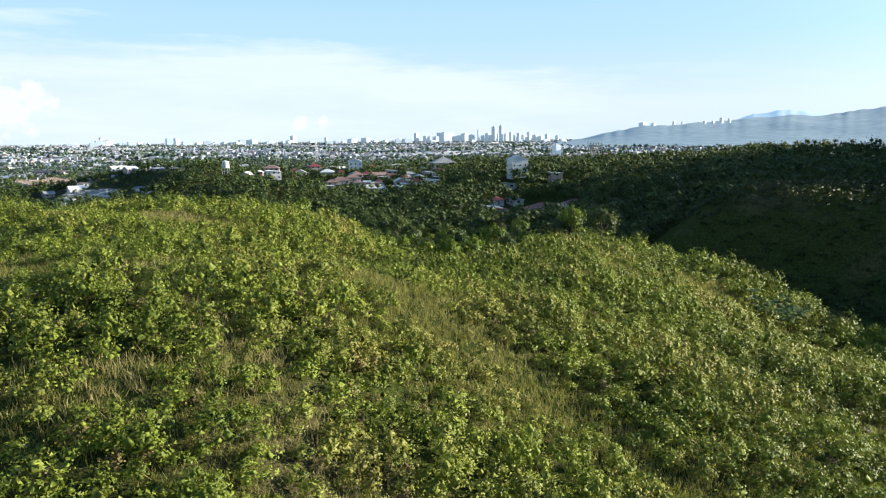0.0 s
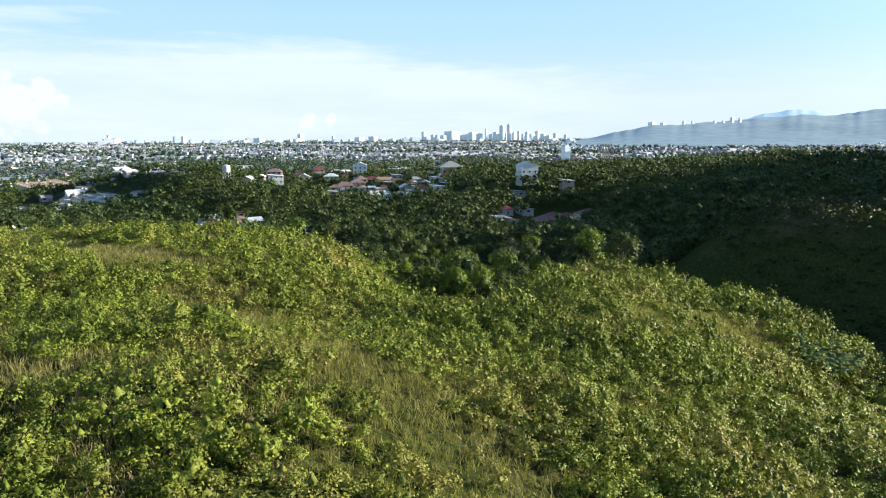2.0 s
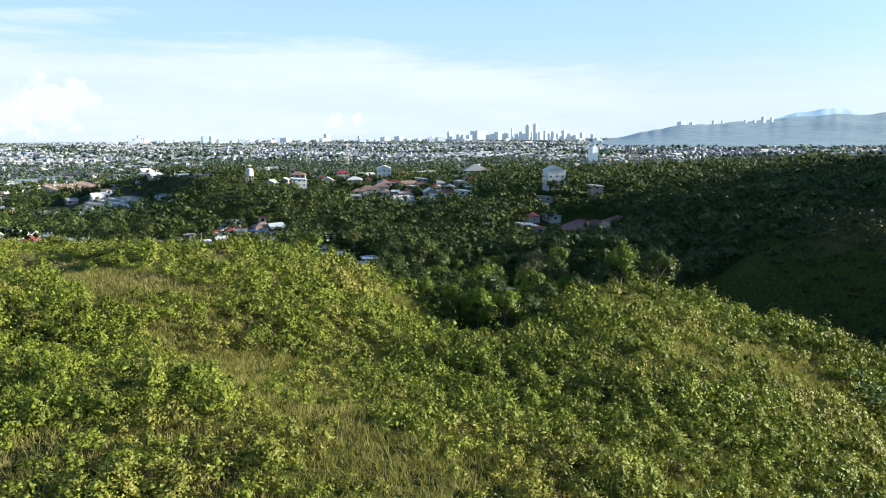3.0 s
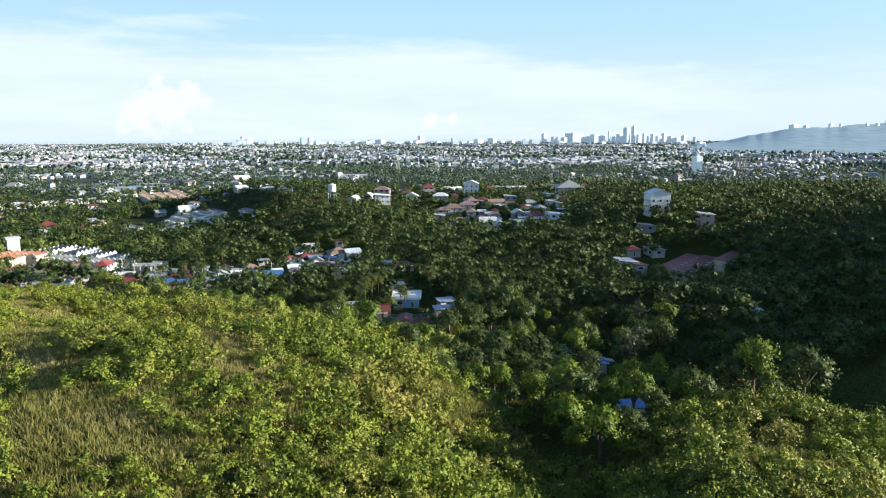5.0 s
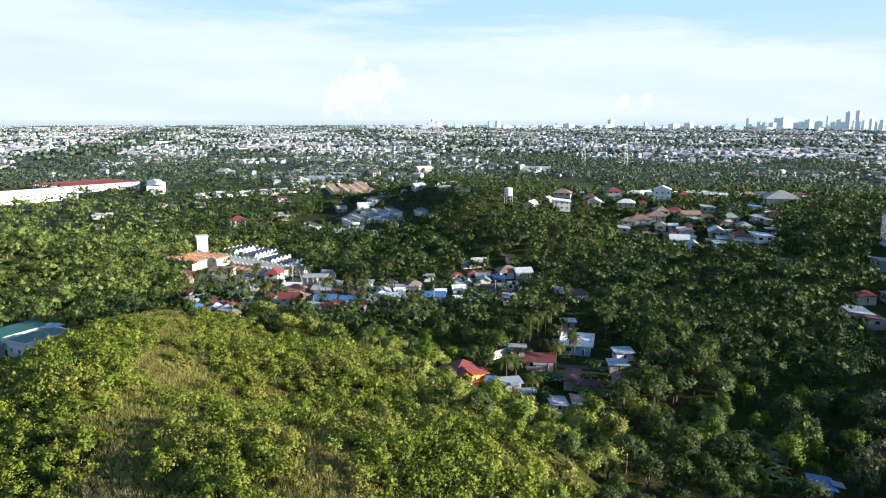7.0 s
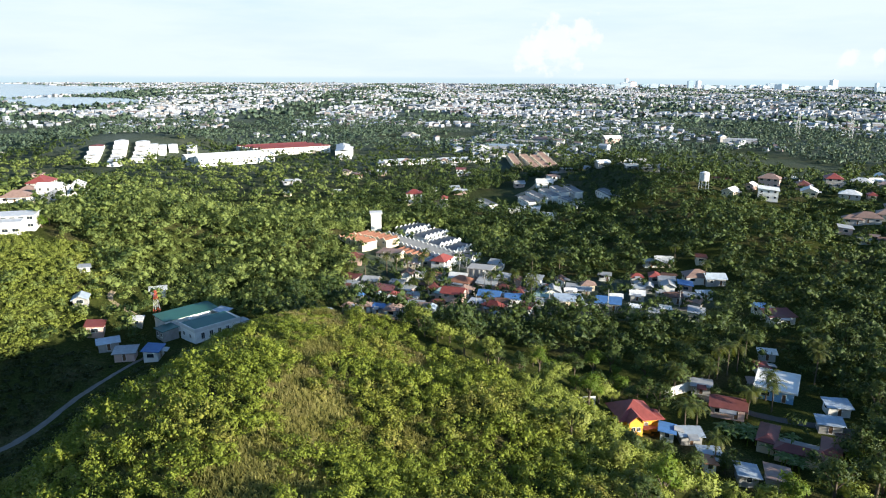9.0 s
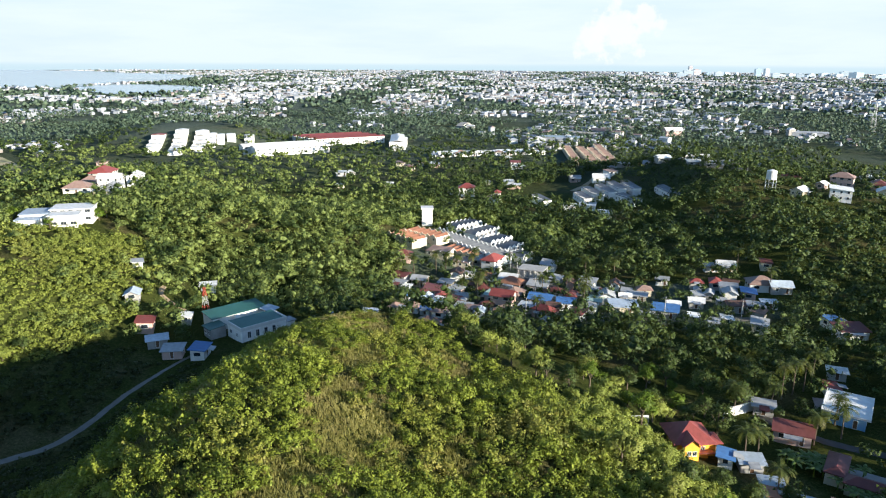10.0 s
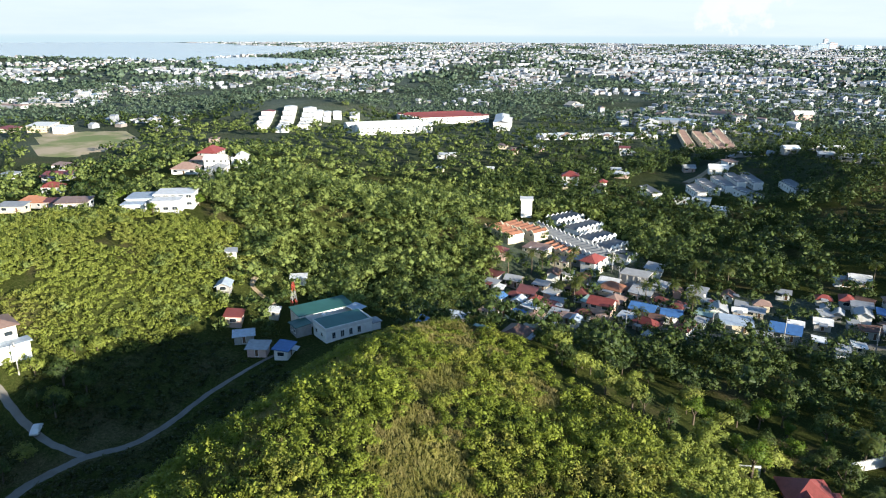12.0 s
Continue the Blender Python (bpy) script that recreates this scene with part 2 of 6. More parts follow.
# Knolls east of x = 200 are unseen, added to cast shade westward.
RIM_LAND = [
    (-118, 508, 12.9, 24), (-18, 528, 16.1, 32), (-345, 205, 19.0, 26), (-248, 508, 9.0, 14), (-206, 492, 13.1, 17),
    (-176, 474, 21.0, 15), (-70, 535, 12.2, 24), (-390, 230, 14.0, 30), (-295, 128, 20.2, 22), (-330, 150, 11.9, 20),
    (-118, 106, 2.4, 13), (-136, 120, -1.0, 11), (216, 214, 49.0, 19), (250, 222, 51.0, 34), (-174, 192, 2.9, 6),
    (-112, 404, 16.0, 22), (-690, 400, 14.0, 30), (345, 265, 66.0, 36), (350, 322, 80.0, 30), (360, 382, 82.0, 28), (345, 225, 60.0, 30),
]


# A level shelf cut off by a steep bank above the white terraces.
BANK_FROM, BANK_TO = (-257.0, 504.0), (-180.0, 463.0)


def ease(t):
    t = np.clip(t, 0, 1)
    return t * t * (3 - 2 * t)


def off_bank(x, y):
    """Share of the way along the bank's foot, and metres behind it."""
    ax, ay = BANK_TO[0] - BANK_FROM[0], BANK_TO[1] - BANK_FROM[1]
    long = math.hypot(ax, ay)
    dx, dy = x - BANK_FROM[0], y - BANK_FROM[1]
    return (dx * ax + dy * ay) / long ** 2, (dy * ax - dx * ay) / long


def land(x, y):
    """Height of the bare ground, for numbers or arrays."""
    x, y = np.asarray(x, float), np.asarray(y, float)
    top, weight = np.zeros_like(x), np.full_like(x, 0.03)
    for cx, cy, h, r in NEAR_LAND + FAR_LAND + RIM_LAND:
        w = np.exp(-((x - cx) ** 2 + (y - cy) ** 2) / (2 * r * r))
        top, weight = top + w * h, weight + w
    rise = top / weight
    u, v = off_bank(x, y)
    shelf = ease(v / 6 + 0.3) * ease((68 - v) / 40) * ease((u + 0.06) / 0.14) * ease((1.12 - u) / 0.2)
    rise = rise + shelf * np.maximum(0, 15.5 - rise)
    far = np.hypot(x, y)
    roll = 1.6 * np.sin(x / 130 + 1) * np.sin(y / 170) * np.clip((far - 350) / 300, 0, 1)
    return rise + roll + 9 * np.clip((far - 900) / 3500, 0, 1)


# ==== plan of the houses ====
# x, y, width, roof: paint letter, shape letter (hip, gable, slope), 2 for two storeys.
TOWN_HOUSES = [
    (-215, 269, 6.6, "mh"), (-197, 252, 4.7, "gs"), (-193, 252, 4.0, "ws"), (-187, 247, 4.0, "bg"), (-186, 258, 7.4, "ms"),
    (-182, 251, 4.7, "lg"), (-180, 256, 4.7, "rh"), (-174, 257, 5.4, "ms"), (-175, 261, 4.5, "gs"), (-181, 237, 4.0, "th"),
    (-178, 242, 4.0, "th"), (-174, 244, 4.0, "bs"), (-169, 246, 6.8, "th"), (-163, 245, 4.7, "gg"), (-168, 255, 5.2, "gs"),
    (-164, 255, 4.8, "ts"), (-161, 255, 4.1, "lg"), (-161, 232, 11.0, "nh"), (-168, 225, 4.4, "es"), (-180, 226, 5.6, "lg"),
    (-179, 212, 4.5, "bs"),
]
TOWN_HOUSES_B = [
    (-161, 266, 7.9, "rg2"), (-168, 269, 6.4, "es"), (-165, 276, 7.4, "th"), (-155, 278, 8.1, "bg"), (-154, 270, 5.3, "ls"),
    (-147, 270, 7.7, "rh"), (-147, 281, 6.4, "bs"), (-151, 289, 5.6, "mh"), (-139, 276, 7.7, "rh"), (-192, 294, 9.4, "rh2"),
    (-200, 297, 9.6, "gs"), (-187, 285, 5.0, "os"), (-177, 287, 6.9, "wg"), (-173, 284, 8.7, "oh"), (-165, 289, 9.6, "gs"),
    (-178, 311, 8.5, "gs"), (-165, 299, 5.9, "gs"),
]
TOWN_HOUSES_C = [
    (-127, 329, 4.7, "rh"), (-122, 333, 6.0, "rh"), (-128, 353, 6.9, "wg"), (-132, 350, 5.7, "gs"), (-110, 342, 9.8, "th"),
    (-104, 343, 7.6, "lg"), (-109, 330, 6.2, "bs"), (-100, 325, 5.1, "ls"), (-117, 310, 4.9, "wg"), (-121, 303, 4.0, "wg"),
    # The maroon roof at (-74, 317) is a red one painted shade-dark.
    (-120, 296, 8.5, "bs"), (-136, 310, 5.1, "th"), (-94, 304, 7.4, "gs"), (-74, 317, 9.0, "ms"), (-117, 362, 5.8, "ms"),
    (-103, 302, 4.0, "ws"), (-111, 297, 4.0, "ws"), (-132, 291, 9.5, "ls"), (-147, 309, 5.0, "ng"), (-148, 299, 4.0, "gs"),
    (-80, 321, 5.8, "bs"), (-137, 300, 4.0, "wg"),
]
HAMLET = [
    (-63, 248, 7.0, "mg"), (-65, 276, 4.0, "rs"), (-44, 255, 4.5, "ls"),
    (-45, 265, 4.6, "ls"), (-72, 255, 4.2, "gs"), (-68, 228, 3.6, "bs"), (-64, 230, 4.2, "ls"), (-58, 225, 3.6, "ls"),
    (-56.5, 221.5, 2.6, "os"), (-50, 223, 4.2, "ls"), (-67, 286, 4.0, "ws"),
]
RIDGE_HOUSES = [
    (-145, 465, 9.2, "wg"), (-145, 494, 6.3, "wg"), (-141, 512, 10.8, "th2"), (-130, 476, 11.7, "ws2"), (-125, 517, 11.0, "mh"),
    (-116, 497, 10.4, "wg"), (-115, 538, 11.0, "rh2"), (-104, 553, 10.9, "wh"), (-118, 684, 11.0, "wg"), (-98, 502, 9.7, "wh"),
    (-89, 506, 5.6, "rh"), (-74, 481, 9.8, "th"), (-67, 482, 6.6, "rh"), (-81, 460, 10.9, "th"), (-86, 456, 7.8, "th"),
    (-74, 467, 9.5, "th"),
]
RIDGE_HOUSES_B = [
    (-68, 448, 7.5, "th"), (-62, 448, 4.2, "wg"), (-57, 471, 9.5, "tg"), (-53, 433, 6.6, "th"), (-59, 426, 7.5, "mh"),
    (-85, 440, 7.4, "gs"), (-54, 417, 8.3, "wg"), (-50, 421, 6.9, "gs"), (-46, 405, 6.6, "lg"), (-51, 495, 10.1, "gs"),
    (-53, 565, 11.0, "gs"), (-39, 430, 8.5, "wg"), (-33, 413, 8.1, "gs"), (-28, 417, 8.2, "rh"), (-36, 461, 7.7, "gh"),
    (-28, 440, 7.3, "gh"), (-26, 494, 10.0, "bs"), (-23, 460, 7.7, "gs"), (-19, 417, 10.3, "ls"),
]
EAST_HOUSES = [
    (-6, 374, 9.0, "ns"), (24, 375, 7.8, "gs"), (49, 376, 7.9, "ws2"), (-4, 333, 5.0, "es"), (13, 323, 8.7, "ws"),
    (16, 337, 5.7, "rh"), (25, 341, 7.0, "gs"), (17, 320, 7.6, "ms"), (44, 254, 4.0, "ws"), (7, 168, 4.0, "bs"),
    (2, 205, 4.0, "bs"), (32, 306, 5.2, "ls"),
]
WEST_HUTS = [
    (-236, 178, 4.5, "gs"), (-219, 170, 5.2, "lg"), (-224, 195, 5.1, "ws"), (-205, 168, 5.9, "rs"), (-204, 179, 4.0, "ws"),
    (-195, 167, 5.6, "ls"), (-182, 173, 5.9, "bs"), (-187, 168, 5.4, "gs"),
]
VILLAS = [
    (-408, 224, 14.7, "rh2"), (-356, 197, 11.2, "th"), (-366, 214, 10.2, "wg2"), (-332, 201, 9.2, "gh"), (-321, 132, 9.3, "oh"),
    (-307, 144, 10.5, "ts"), (-357, 142, 7.7, "rh"), (-503, 161, 11.8, "ts"), (-495, 172, 10.9, "ts"), (-383, 147, 11.8, "rs"),
    (-489, 133, 8.4, "gs"), (-684, 169, 18.8, "ws2"), (-664, 181, 13.6, "ws2"), (-699, 146, 16.5, "rs"), (-317, 137, 5.8, "ms"),
    (-310, 125, 8.5, "gs"), (-558, 270, 6.8, "ts"), (-376, 229, 10.0, "wg2"),
    (-348, 209, 8.6, "gh"), (-392, 213, 9.4, "th"),
]
MIDDLE = [
    (-410, 450, 5.8, "rs"), (-398, 453, 9.1, "ws"), (-419, 437, 7.5, "ts"), (-405, 433, 5.7, "ts"), (-351, 489, 6.5, "rs2"),
    (-301, 431, 7.6, "ws"), (-312, 438, 5.7, "ws"), (-306, 394, 9.2, "rh2"), (-299, 383, 4.4, "ws"), (-291, 404, 5.8, "rh"),
    (-316, 391, 4.0, "ws"), (-348, 491, 5.7, "es"), (-282, 392, 9.4, "ts"), (-387, 776, 18.4, "wg2"), (-546, 506, 8.5, "ws"),
    (-488, 489, 7.8, "ws"), (-322, 429, 4.0, "ws"), (-361, 379, 4.9, "ws"), (-414, 381, 7.7, "ws"), (-415, 389, 4.7, "ws"),
    (-399, 431, 4.8, "rs"), (-383, 516, 5.3, "ws"), (-378, 354, 4.2, "ws"),
]
PALMS = [(-66, 232), (-65, 236), (-56, 256), (-55, 285), (-72, 265), (-71, 269), (-70, 273), (-70, 278), (-75, 263), (-76, 249), (-56, 223), (-72, 259), (-59, 261)]
TOWN_PALMS = [(-205, 258), (-176, 272), (-172, 265), (-199, 276), (-201, 273), (-161, 286), (-143, 285), (-153, 301), (-195, 278), (-192, 283), (-202, 263), (-180, 266), (-148, 267), (-157, 294)]
WOOD_PALMS = [(-59, 249), (-53, 278), (-124, 354), (-106, 340), (-152, 316), (-161, 311), (-31, 290), (-177, 271), (-197, 289), (-145, 414)]
BANANAS = [(-53, 239), (-53, 236), (-52, 239), (-56, 238), (-60, 238), (-45, 234), (-46, 235)]
VALLEY_BANANAS = [(50, 116), (52, 116), (54, 116), (57, 120), (58, 118), (50, 114)]
WOOD_BANANAS = [(-13, 213), (-11, 207), (-9, 211), (-6, 204), (-5, 211), (-13, 204), (-8, 217), (-11, 223)]
# tall feathery tree
HAMLET_SCREEN = ((-36, 226, 2, 1.1), (-31, 234, 0, 1.3), (-36, 243, 5, 1.25), (-30, 250, 2, 1.15), (-34, 258, 0, 1.3), (-38, 268, 2, 1.1), (-33, 276, 5, 1.35), (-40, 284, 0, 1.2), (-27, 240, 1, 1.4), (-25, 264, 2, 1.2), (-44, 292, 2, 1.1), (-52, 300, 0, 1.2), (-62, 306, 5, 1.2), (-41, 218, 4, 1.0))
FEATHERY = [(11, 214), (13, 243), (8, 207)]
DIRT_ROAD = [(-152, 104), (-163, 114), (-168, 124), (-167, 133), (-170, 140), (-174, 147), (-177, 153), (-180, 161), (-184, 170), (-186, 177)]
SIDE_ROAD = [(-168, 124), (-177, 118), (-186, 114), (-194, 112), (-204, 106)]
VILLAGE_ROAD = [(-205, 303), (-186, 306), (-172, 303), (-160, 288), (-148, 272), (-134, 281), (-118, 294), (-98, 314)]
HAMLET_ROAD = [(-80, 262), (-70, 252), (-58, 252), (-46, 256), (-30, 262)]
BANK_ROAD = [(-268, 446), (-274, 470), (-282, 500)]
SLOPE_PATH = [(-226, 182), (-222, 178), (-216, 180), (-210, 182)]
FIELD = [(-566, 150), (-680, 166), (-650, 228), (-585, 222), (-542, 172)]
LAGOON = [(-4750, -150), (-2700, 150), (-2440, 240), (-2270, 430), (-2000, 620), (-2300, 900), (-2420, 1120), (-2900, 1420), (-3400, 1440), (-4000, 1330), (-4550, 1250)]
CREEK = [(-1655, 625), (-1620, 715), (-1750, 905), (-1930, 920), (-2120, 830), (-1960, 640)]
VILLAGE = [(-205, 252), (-188, 242), (-170, 240), (-142, 262), (-130, 284), (-102, 296), (-92, 322), (-118, 340), (-146, 318), (-165, 300), (-186, 296), (-200, 268)]
BANK_YARD = [(-290, 402), (-240, 392), (-204, 418), (-186, 446), (-178, 460), (-205, 476), (-252, 505), (-288, 490)]
HAMLET_YARD = [(-72, 218), (-58, 216), (-38, 230), (-36, 262), (-50, 284), (-68, 286), (-70, 252)]
RIDGE_FRONT = [(-160, 425), (-160, 520), (-90, 560), (10, 560), (15, 490), (-2, 392), (-62, 385), (-100, 420)]
RIDGE_VILLAGE = [(-92, 445), (-60, 405), (-20, 405), (-8, 440), (-18, 500), (-60, 490)]
for rows in (TOWN_HOUSES, TOWN_HOUSES_B, TOWN_HOUSES_C, WEST_HUTS):
    rows[:] = [(x, y, round(w * 0.88, 1), code) for x, y, w, code in rows]
ALL_HOUSES = TOWN_HOUSES + TOWN_HOUSES_B + TOWN_HOUSES_C + HAMLET + RIDGE_HOUSES + RIDGE_HOUSES_B + EAST_HOUSES + WEST_HUTS + VILLAS + MIDDLE
# x, y, radius kept free of trees
CLEARINGS = [(x, y, 0.55 * w + 2.2) for x, y, w, _ in ALL_HOUSES]
# and the open ground before the houses of the ridge and the village
CLEARINGS += [(x + 2 + 0.012 * (y - 200), y - 4 - 0.4 * w, 0.4 * w + 2.5) for x, y, w, _ in TOWN_HOUSES_C + VILLAS + RIDGE_HOUSES + RIDGE_HOUSES_B + EAST_HOUSES + HAMLET]
CLEARINGS += [(-75, 226, 8), (-70, 221, 6), (-59, 268, 9), (-46, 241, 10), (-183, 189, 12), (-194, 189, 11), (-280, 168, 15), (-207, 113, 9), (31, 405, 8),
              (-81, 524, 8), (-15, 524, 13), (-172, 294, 8), (-438, 500, 12), (-428, 518, 12), (-416, 536, 12), (-406, 554, 12), (-398, 570, 10), (-263, 324, 3.5), (-156, 457, 5), (-232, 289, 14), (-214, 290, 11), (-245, 311, 11),
              (-222, 309, 13), (-203, 306, 10), (-244, 332, 11), (-229, 328, 11), (-215, 321, 9), (-205, 318, 9), (-258, 404, 9), (-245, 430, 20),
              (-240, 452, 20), (-222, 434, 12), (-212, 457, 12), (-226, 404, 12), (-350, 568, 24), (-325, 548, 16), (-370, 600, 20), (-335, 560, 18), (34, 321, 15), (42, 330, 13),
              (-625, 360, 34), (-655, 385, 32), (-600, 335, 20), (-535, 410, 32), (-565, 490, 36), (-512, 510, 32), (-640, 200, 40), (-600, 180, 38), (-172, 130, 8),
              (-178, 158, 7), (-168, 116, 8), (-190, 113, 6), (-275, 478, 9), (-164, 288, 6), (-140, 278, 5), (-58, 252, 5), (-110, 300, 5), (-69, 216, 6), (-64, 222, 7), (-58, 232, 9), (-50, 232, 8), (-56, 245, 8), (-62, 252, 6), (-48, 255, 7),
              (-45, 262, 6), (-171, 189, 8), (-173, 180, 7), (-60, 222, 6), (-190, 164, 8), (-166, 195, 8), (-162, 186, 7), (-176, 199, 6), (-258, 318, 6),
              (-530, 165, 30), (-508, 185, 24), (-262, 160, 7), (-262, 176, 7), (-64, 213, 8), (-72, 211, 6), (-57, 212, 7)]
CLEARINGS += [(x + 3, y - 2, 0.8 * w + 4) for x, y, w, _ in VILLAS[:8]]
CLEARINGS += [(-78, 217, 8), (-68, 217, 9), (-71, 209, 9), (-66, 202, 7), (-76, 205, 7), (-330, 193, 14), (-342, 204, 14), (-318, 184, 9), (-310, 135, 12), (-296, 128, 8), (-215, 284, 9), (-206, 285, 8), (-197, 287, 6), (-160, 226, 9), (-152, 220, 8), (-190, 191, 14)]


# ==== the land ====
def mesh_of(name, verts, faces, material, attributes=None, smooth=False, normals=None):
    """A mesh from arrays; faces all have the same number of corners."""
    verts, faces = np.asarray(verts, np.float32), np.asarray(faces, np.int32)
    me = bpy.data.meshes.new(name)
    n, k = faces.shape
    me.vertices.add(len(verts))
    me.vertices.foreach_set("co", verts.ravel())
    me.loops.add(n * k)
    me.loops.foreach_set("vertex_index", faces.ravel())
    me.polygons.add(n)
    me.polygons.foreach_set("loop_start", np.arange(0, n * k, k, dtype=np.int32))
    me.polygons.foreach_set("loop_total", np.full(n, k, np.int32))
    me.polygons.foreach_set("use_smooth", np.full(n, smooth))
    me.update(calc_edges=True)
    me.materials.append(material)
    for key, values in (attributes or {}).items():
        me.attributes.new(key, "FLOAT", "POINT").data.foreach_set("value", np.asarray(values, np.float32))
    if normals is not None:
        me.polygons.foreach_set("use_smooth", np.full(n, True))
        me.attributes.new("custom_normal", "FLOAT_VECTOR", "POINT").data.foreach_set("vector", np.asarray(normals, np.float32).ravel())
    return me


def part(name, data, parent=None, label=""):
    ob = new(name, data)
    if parent:
        ob.parent = parent
    return tagged(ob, label) if label else ob


def inside(x, y, outline):
    """Which points lie inside a closed outline."""
    x, y = np.asarray(x, float), np.asarray(y, float)
    res = np.zeros(x.shape, bool)
    for (ax, ay), (bx, by) in zip(outline, outline[1:] + outline[:1]):
        with np.errstate(divide="ignore", invalid="ignore"):
            cross = (x - ax) < (bx - ax) * (y - ay) / ((by - ay) or 1e-9)
        res ^= ((ay > y) != (by > y)) & cross
    return res


NEAR_HILL = [(-168, 204), (-140, 212), (-112, 214), (-86, 206), (-60, 186), (-30, 170), (-14, 158), (-6, 142), (4, 140), (12, 160), (34, 160),
             (58, 146), (78, 120), (80, 60), (55, -60), (-70, -60), (-105, 60), (-138, 116), (-164, 160), (-170, 180)]
WEST_SLOPE = [(-196, 100), (-200, 146), (-212, 168), (-232, 184), (-258, 190), (-268, 168), (-300, 140), (-290, 80), (-230, 60)]
EAST_HILL = [(62, 190), (62, 232), (80, 244), (112, 246), (170, 240), (240, 200), (200, 120), (110, 120), (82, 150)]
WEST_VALLEY = [(-140, 60), (-122, 110), (-140, 140), (-152, 158), (-168, 172), (-190, 168), (-205, 152), (-196, 120), (-196, 60)]
TOWN = [(-192, 244), (-170, 238), (-142, 258), (-128, 285), (-100, 292), (-92, 322), (-122, 338), (-148, 318), (-165, 302), (-186, 318),
        (-240, 342), (-250, 310), (-236, 284), (-212, 268)]


def stretched(lo, hi, a, b, step, grow):
    """Grid lines: even steps between a and b, growing outwards to lo and hi."""
    mid, right, left, d = list(np.arange(a, b + step, step)), [], [], step
    v = mid[-1]
    while v < hi:
        d *= grow
        v += d
        right.append(min(v, hi))
    v, d = mid[0], step
    while v > lo:
        d *= grow
        v -= d
        left.append(max(v, lo))
    return np.array(left[::-1] + mid + right)


gx, gy = stretched(-4600, 3600, -330, 210, 3.0, 1.07), stretched(-900, 4850, -70, 520, 3.0, 1.07)
X, Y = np.meshgrid(gx, gy)
Z = land(X, Y)
reach = np.hypot(X, Y)
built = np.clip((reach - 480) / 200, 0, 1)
built = np.maximum(built, inside(X, Y, TOWN).astype(float))
rows_n, cols_n = X.shape
idx = np.arange(rows_n * cols_n).reshape(rows_n, cols_n)
quads = np.stack([idx[:-1, :-1], idx[:-1, 1:], idx[1:, 1:], idx[1:, :-1]], -1).reshape(-1, 4)
far_ok = (reach.ravel()[quads] < 4900).all(1)
ground = new("ground", mesh_of("ground", np.stack([X, Y, Z], -1).reshape(-1, 3), quads[far_ok], GROUND, {"built": built.ravel()}, True))
tagged(ground, "rolling grassy hills running out into a flat town plain", "ground", kind="structure")


# ==== leaves ====
def leaf_cloud(rng, centre, radius, count, size, flat=0.8, up=0.5, hollow=0.55, rough=0.5, soft_leaf=0.4, outward=None):
    """Three-cornered leaves spread over uneven domes, with the way that each faces: centres (n,3), radii (n,3), leaves a dome."""
    n = len(centre)
    d = rng.normal(size=(n, count, 3))
    d[..., 2] = np.abs(d[..., 2]) * 1.0 - 0.35 * (1 - flat)
    d /= np.linalg.norm(d, axis=-1, keepdims=True) + 1e-9
    lump = 1 + 0.22 * np.sin(d[..., 0] * 5 + centre[:, None, 0] * 3) + 0.22 * np.sin(d[..., 1] * 6 + centre[:, None, 1] * 2)
    far = (hollow + (1 - hollow) * rng.random((n, count, 1)) ** 0.6) * lump[..., None]
    at = centre[:, None] + d * far * np.asarray(radius)[:, None]
    normal = d * (1 - up) + rng.normal(size=d.shape) * rough
    normal[..., 2] += up
    normal /= np.linalg.norm(normal, axis=-1, keepdims=True) + 1e-9
    side = np.cross(normal, rng.normal(size=d.shape))
    side /= np.linalg.norm(side, axis=-1, keepdims=True) + 1e-9
    along = np.cross(normal, side)
    s = np.broadcast_to(np.asarray(size, float).reshape(-1, 1, 1), (n, 1, 1)) * (0.6 + 0.8 * rng.random((n, count, 1)))
    corner = np.stack([at - along * s * 0.7 - side * s * 0.62, at - along * s * 0.7 + side * s * 0.62, at + along * s], 2)
    # a clump takes the light as a whole, each leaf a little off it
    face = d * (1 - soft_leaf) + normal * soft_leaf
    if outward is not None:
        face = face + np.asarray(outward)[:, None]
    face[..., 2] += 0.12
    face /= np.linalg.norm(face, axis=-1, keepdims=True) + 1e-9
    true = np.cross(corner[:, :, 1] - corner[:, :, 0], corner[:, :, 2] - corner[:, :, 0])
    turned = (true * face).sum(-1) < 0
    corner[turned] = corner[turned][:, [1, 0, 2]]
    return np.stack([corner, np.repeat(face[:, :, None], 3, 2)], 3).reshape(-1, 6)


def leaf_mesh(name, corners, material, k=3):
    return mesh_of(name, corners[:, :3], np.arange(len(corners)).reshape(-1, k), material, normals=corners[:, 3:] if corners.shape[1] == 6 else None)


def leafy_hearts(rng, centre, radius, share=0.72):
    """Corners of the dense inner mass of each clump, an uneven eight-sided ball."""
    d = np.array([(1, 0, 0), (0, 1, 0), (-1, 0, 0), (0, -1, 0), (0, 0, 1), (0, 0, -0.8)], float)
    f = np.array([(0, 1, 4), (1, 2, 4), (2, 3, 4), (3, 0, 4), (1, 0, 5), (2, 1, 5), (3, 2, 5), (0, 3, 5)])
    uneven = 0.82 + 0.36 * rng.random((len(centre), len(d), 1))
    v = centre[:, None] + d[None] * uneven * np.asarray(radius)[:, None] * share
    facing = d + 0.5 * rng.normal(size=(len(centre), len(d), 3))
    facing /= np.linalg.norm(facing, axis=-1, keepdims=True)
    return np.concatenate([v[:, f].reshape(-1, 3), facing[:, f].reshape(-1, 3)], 1)


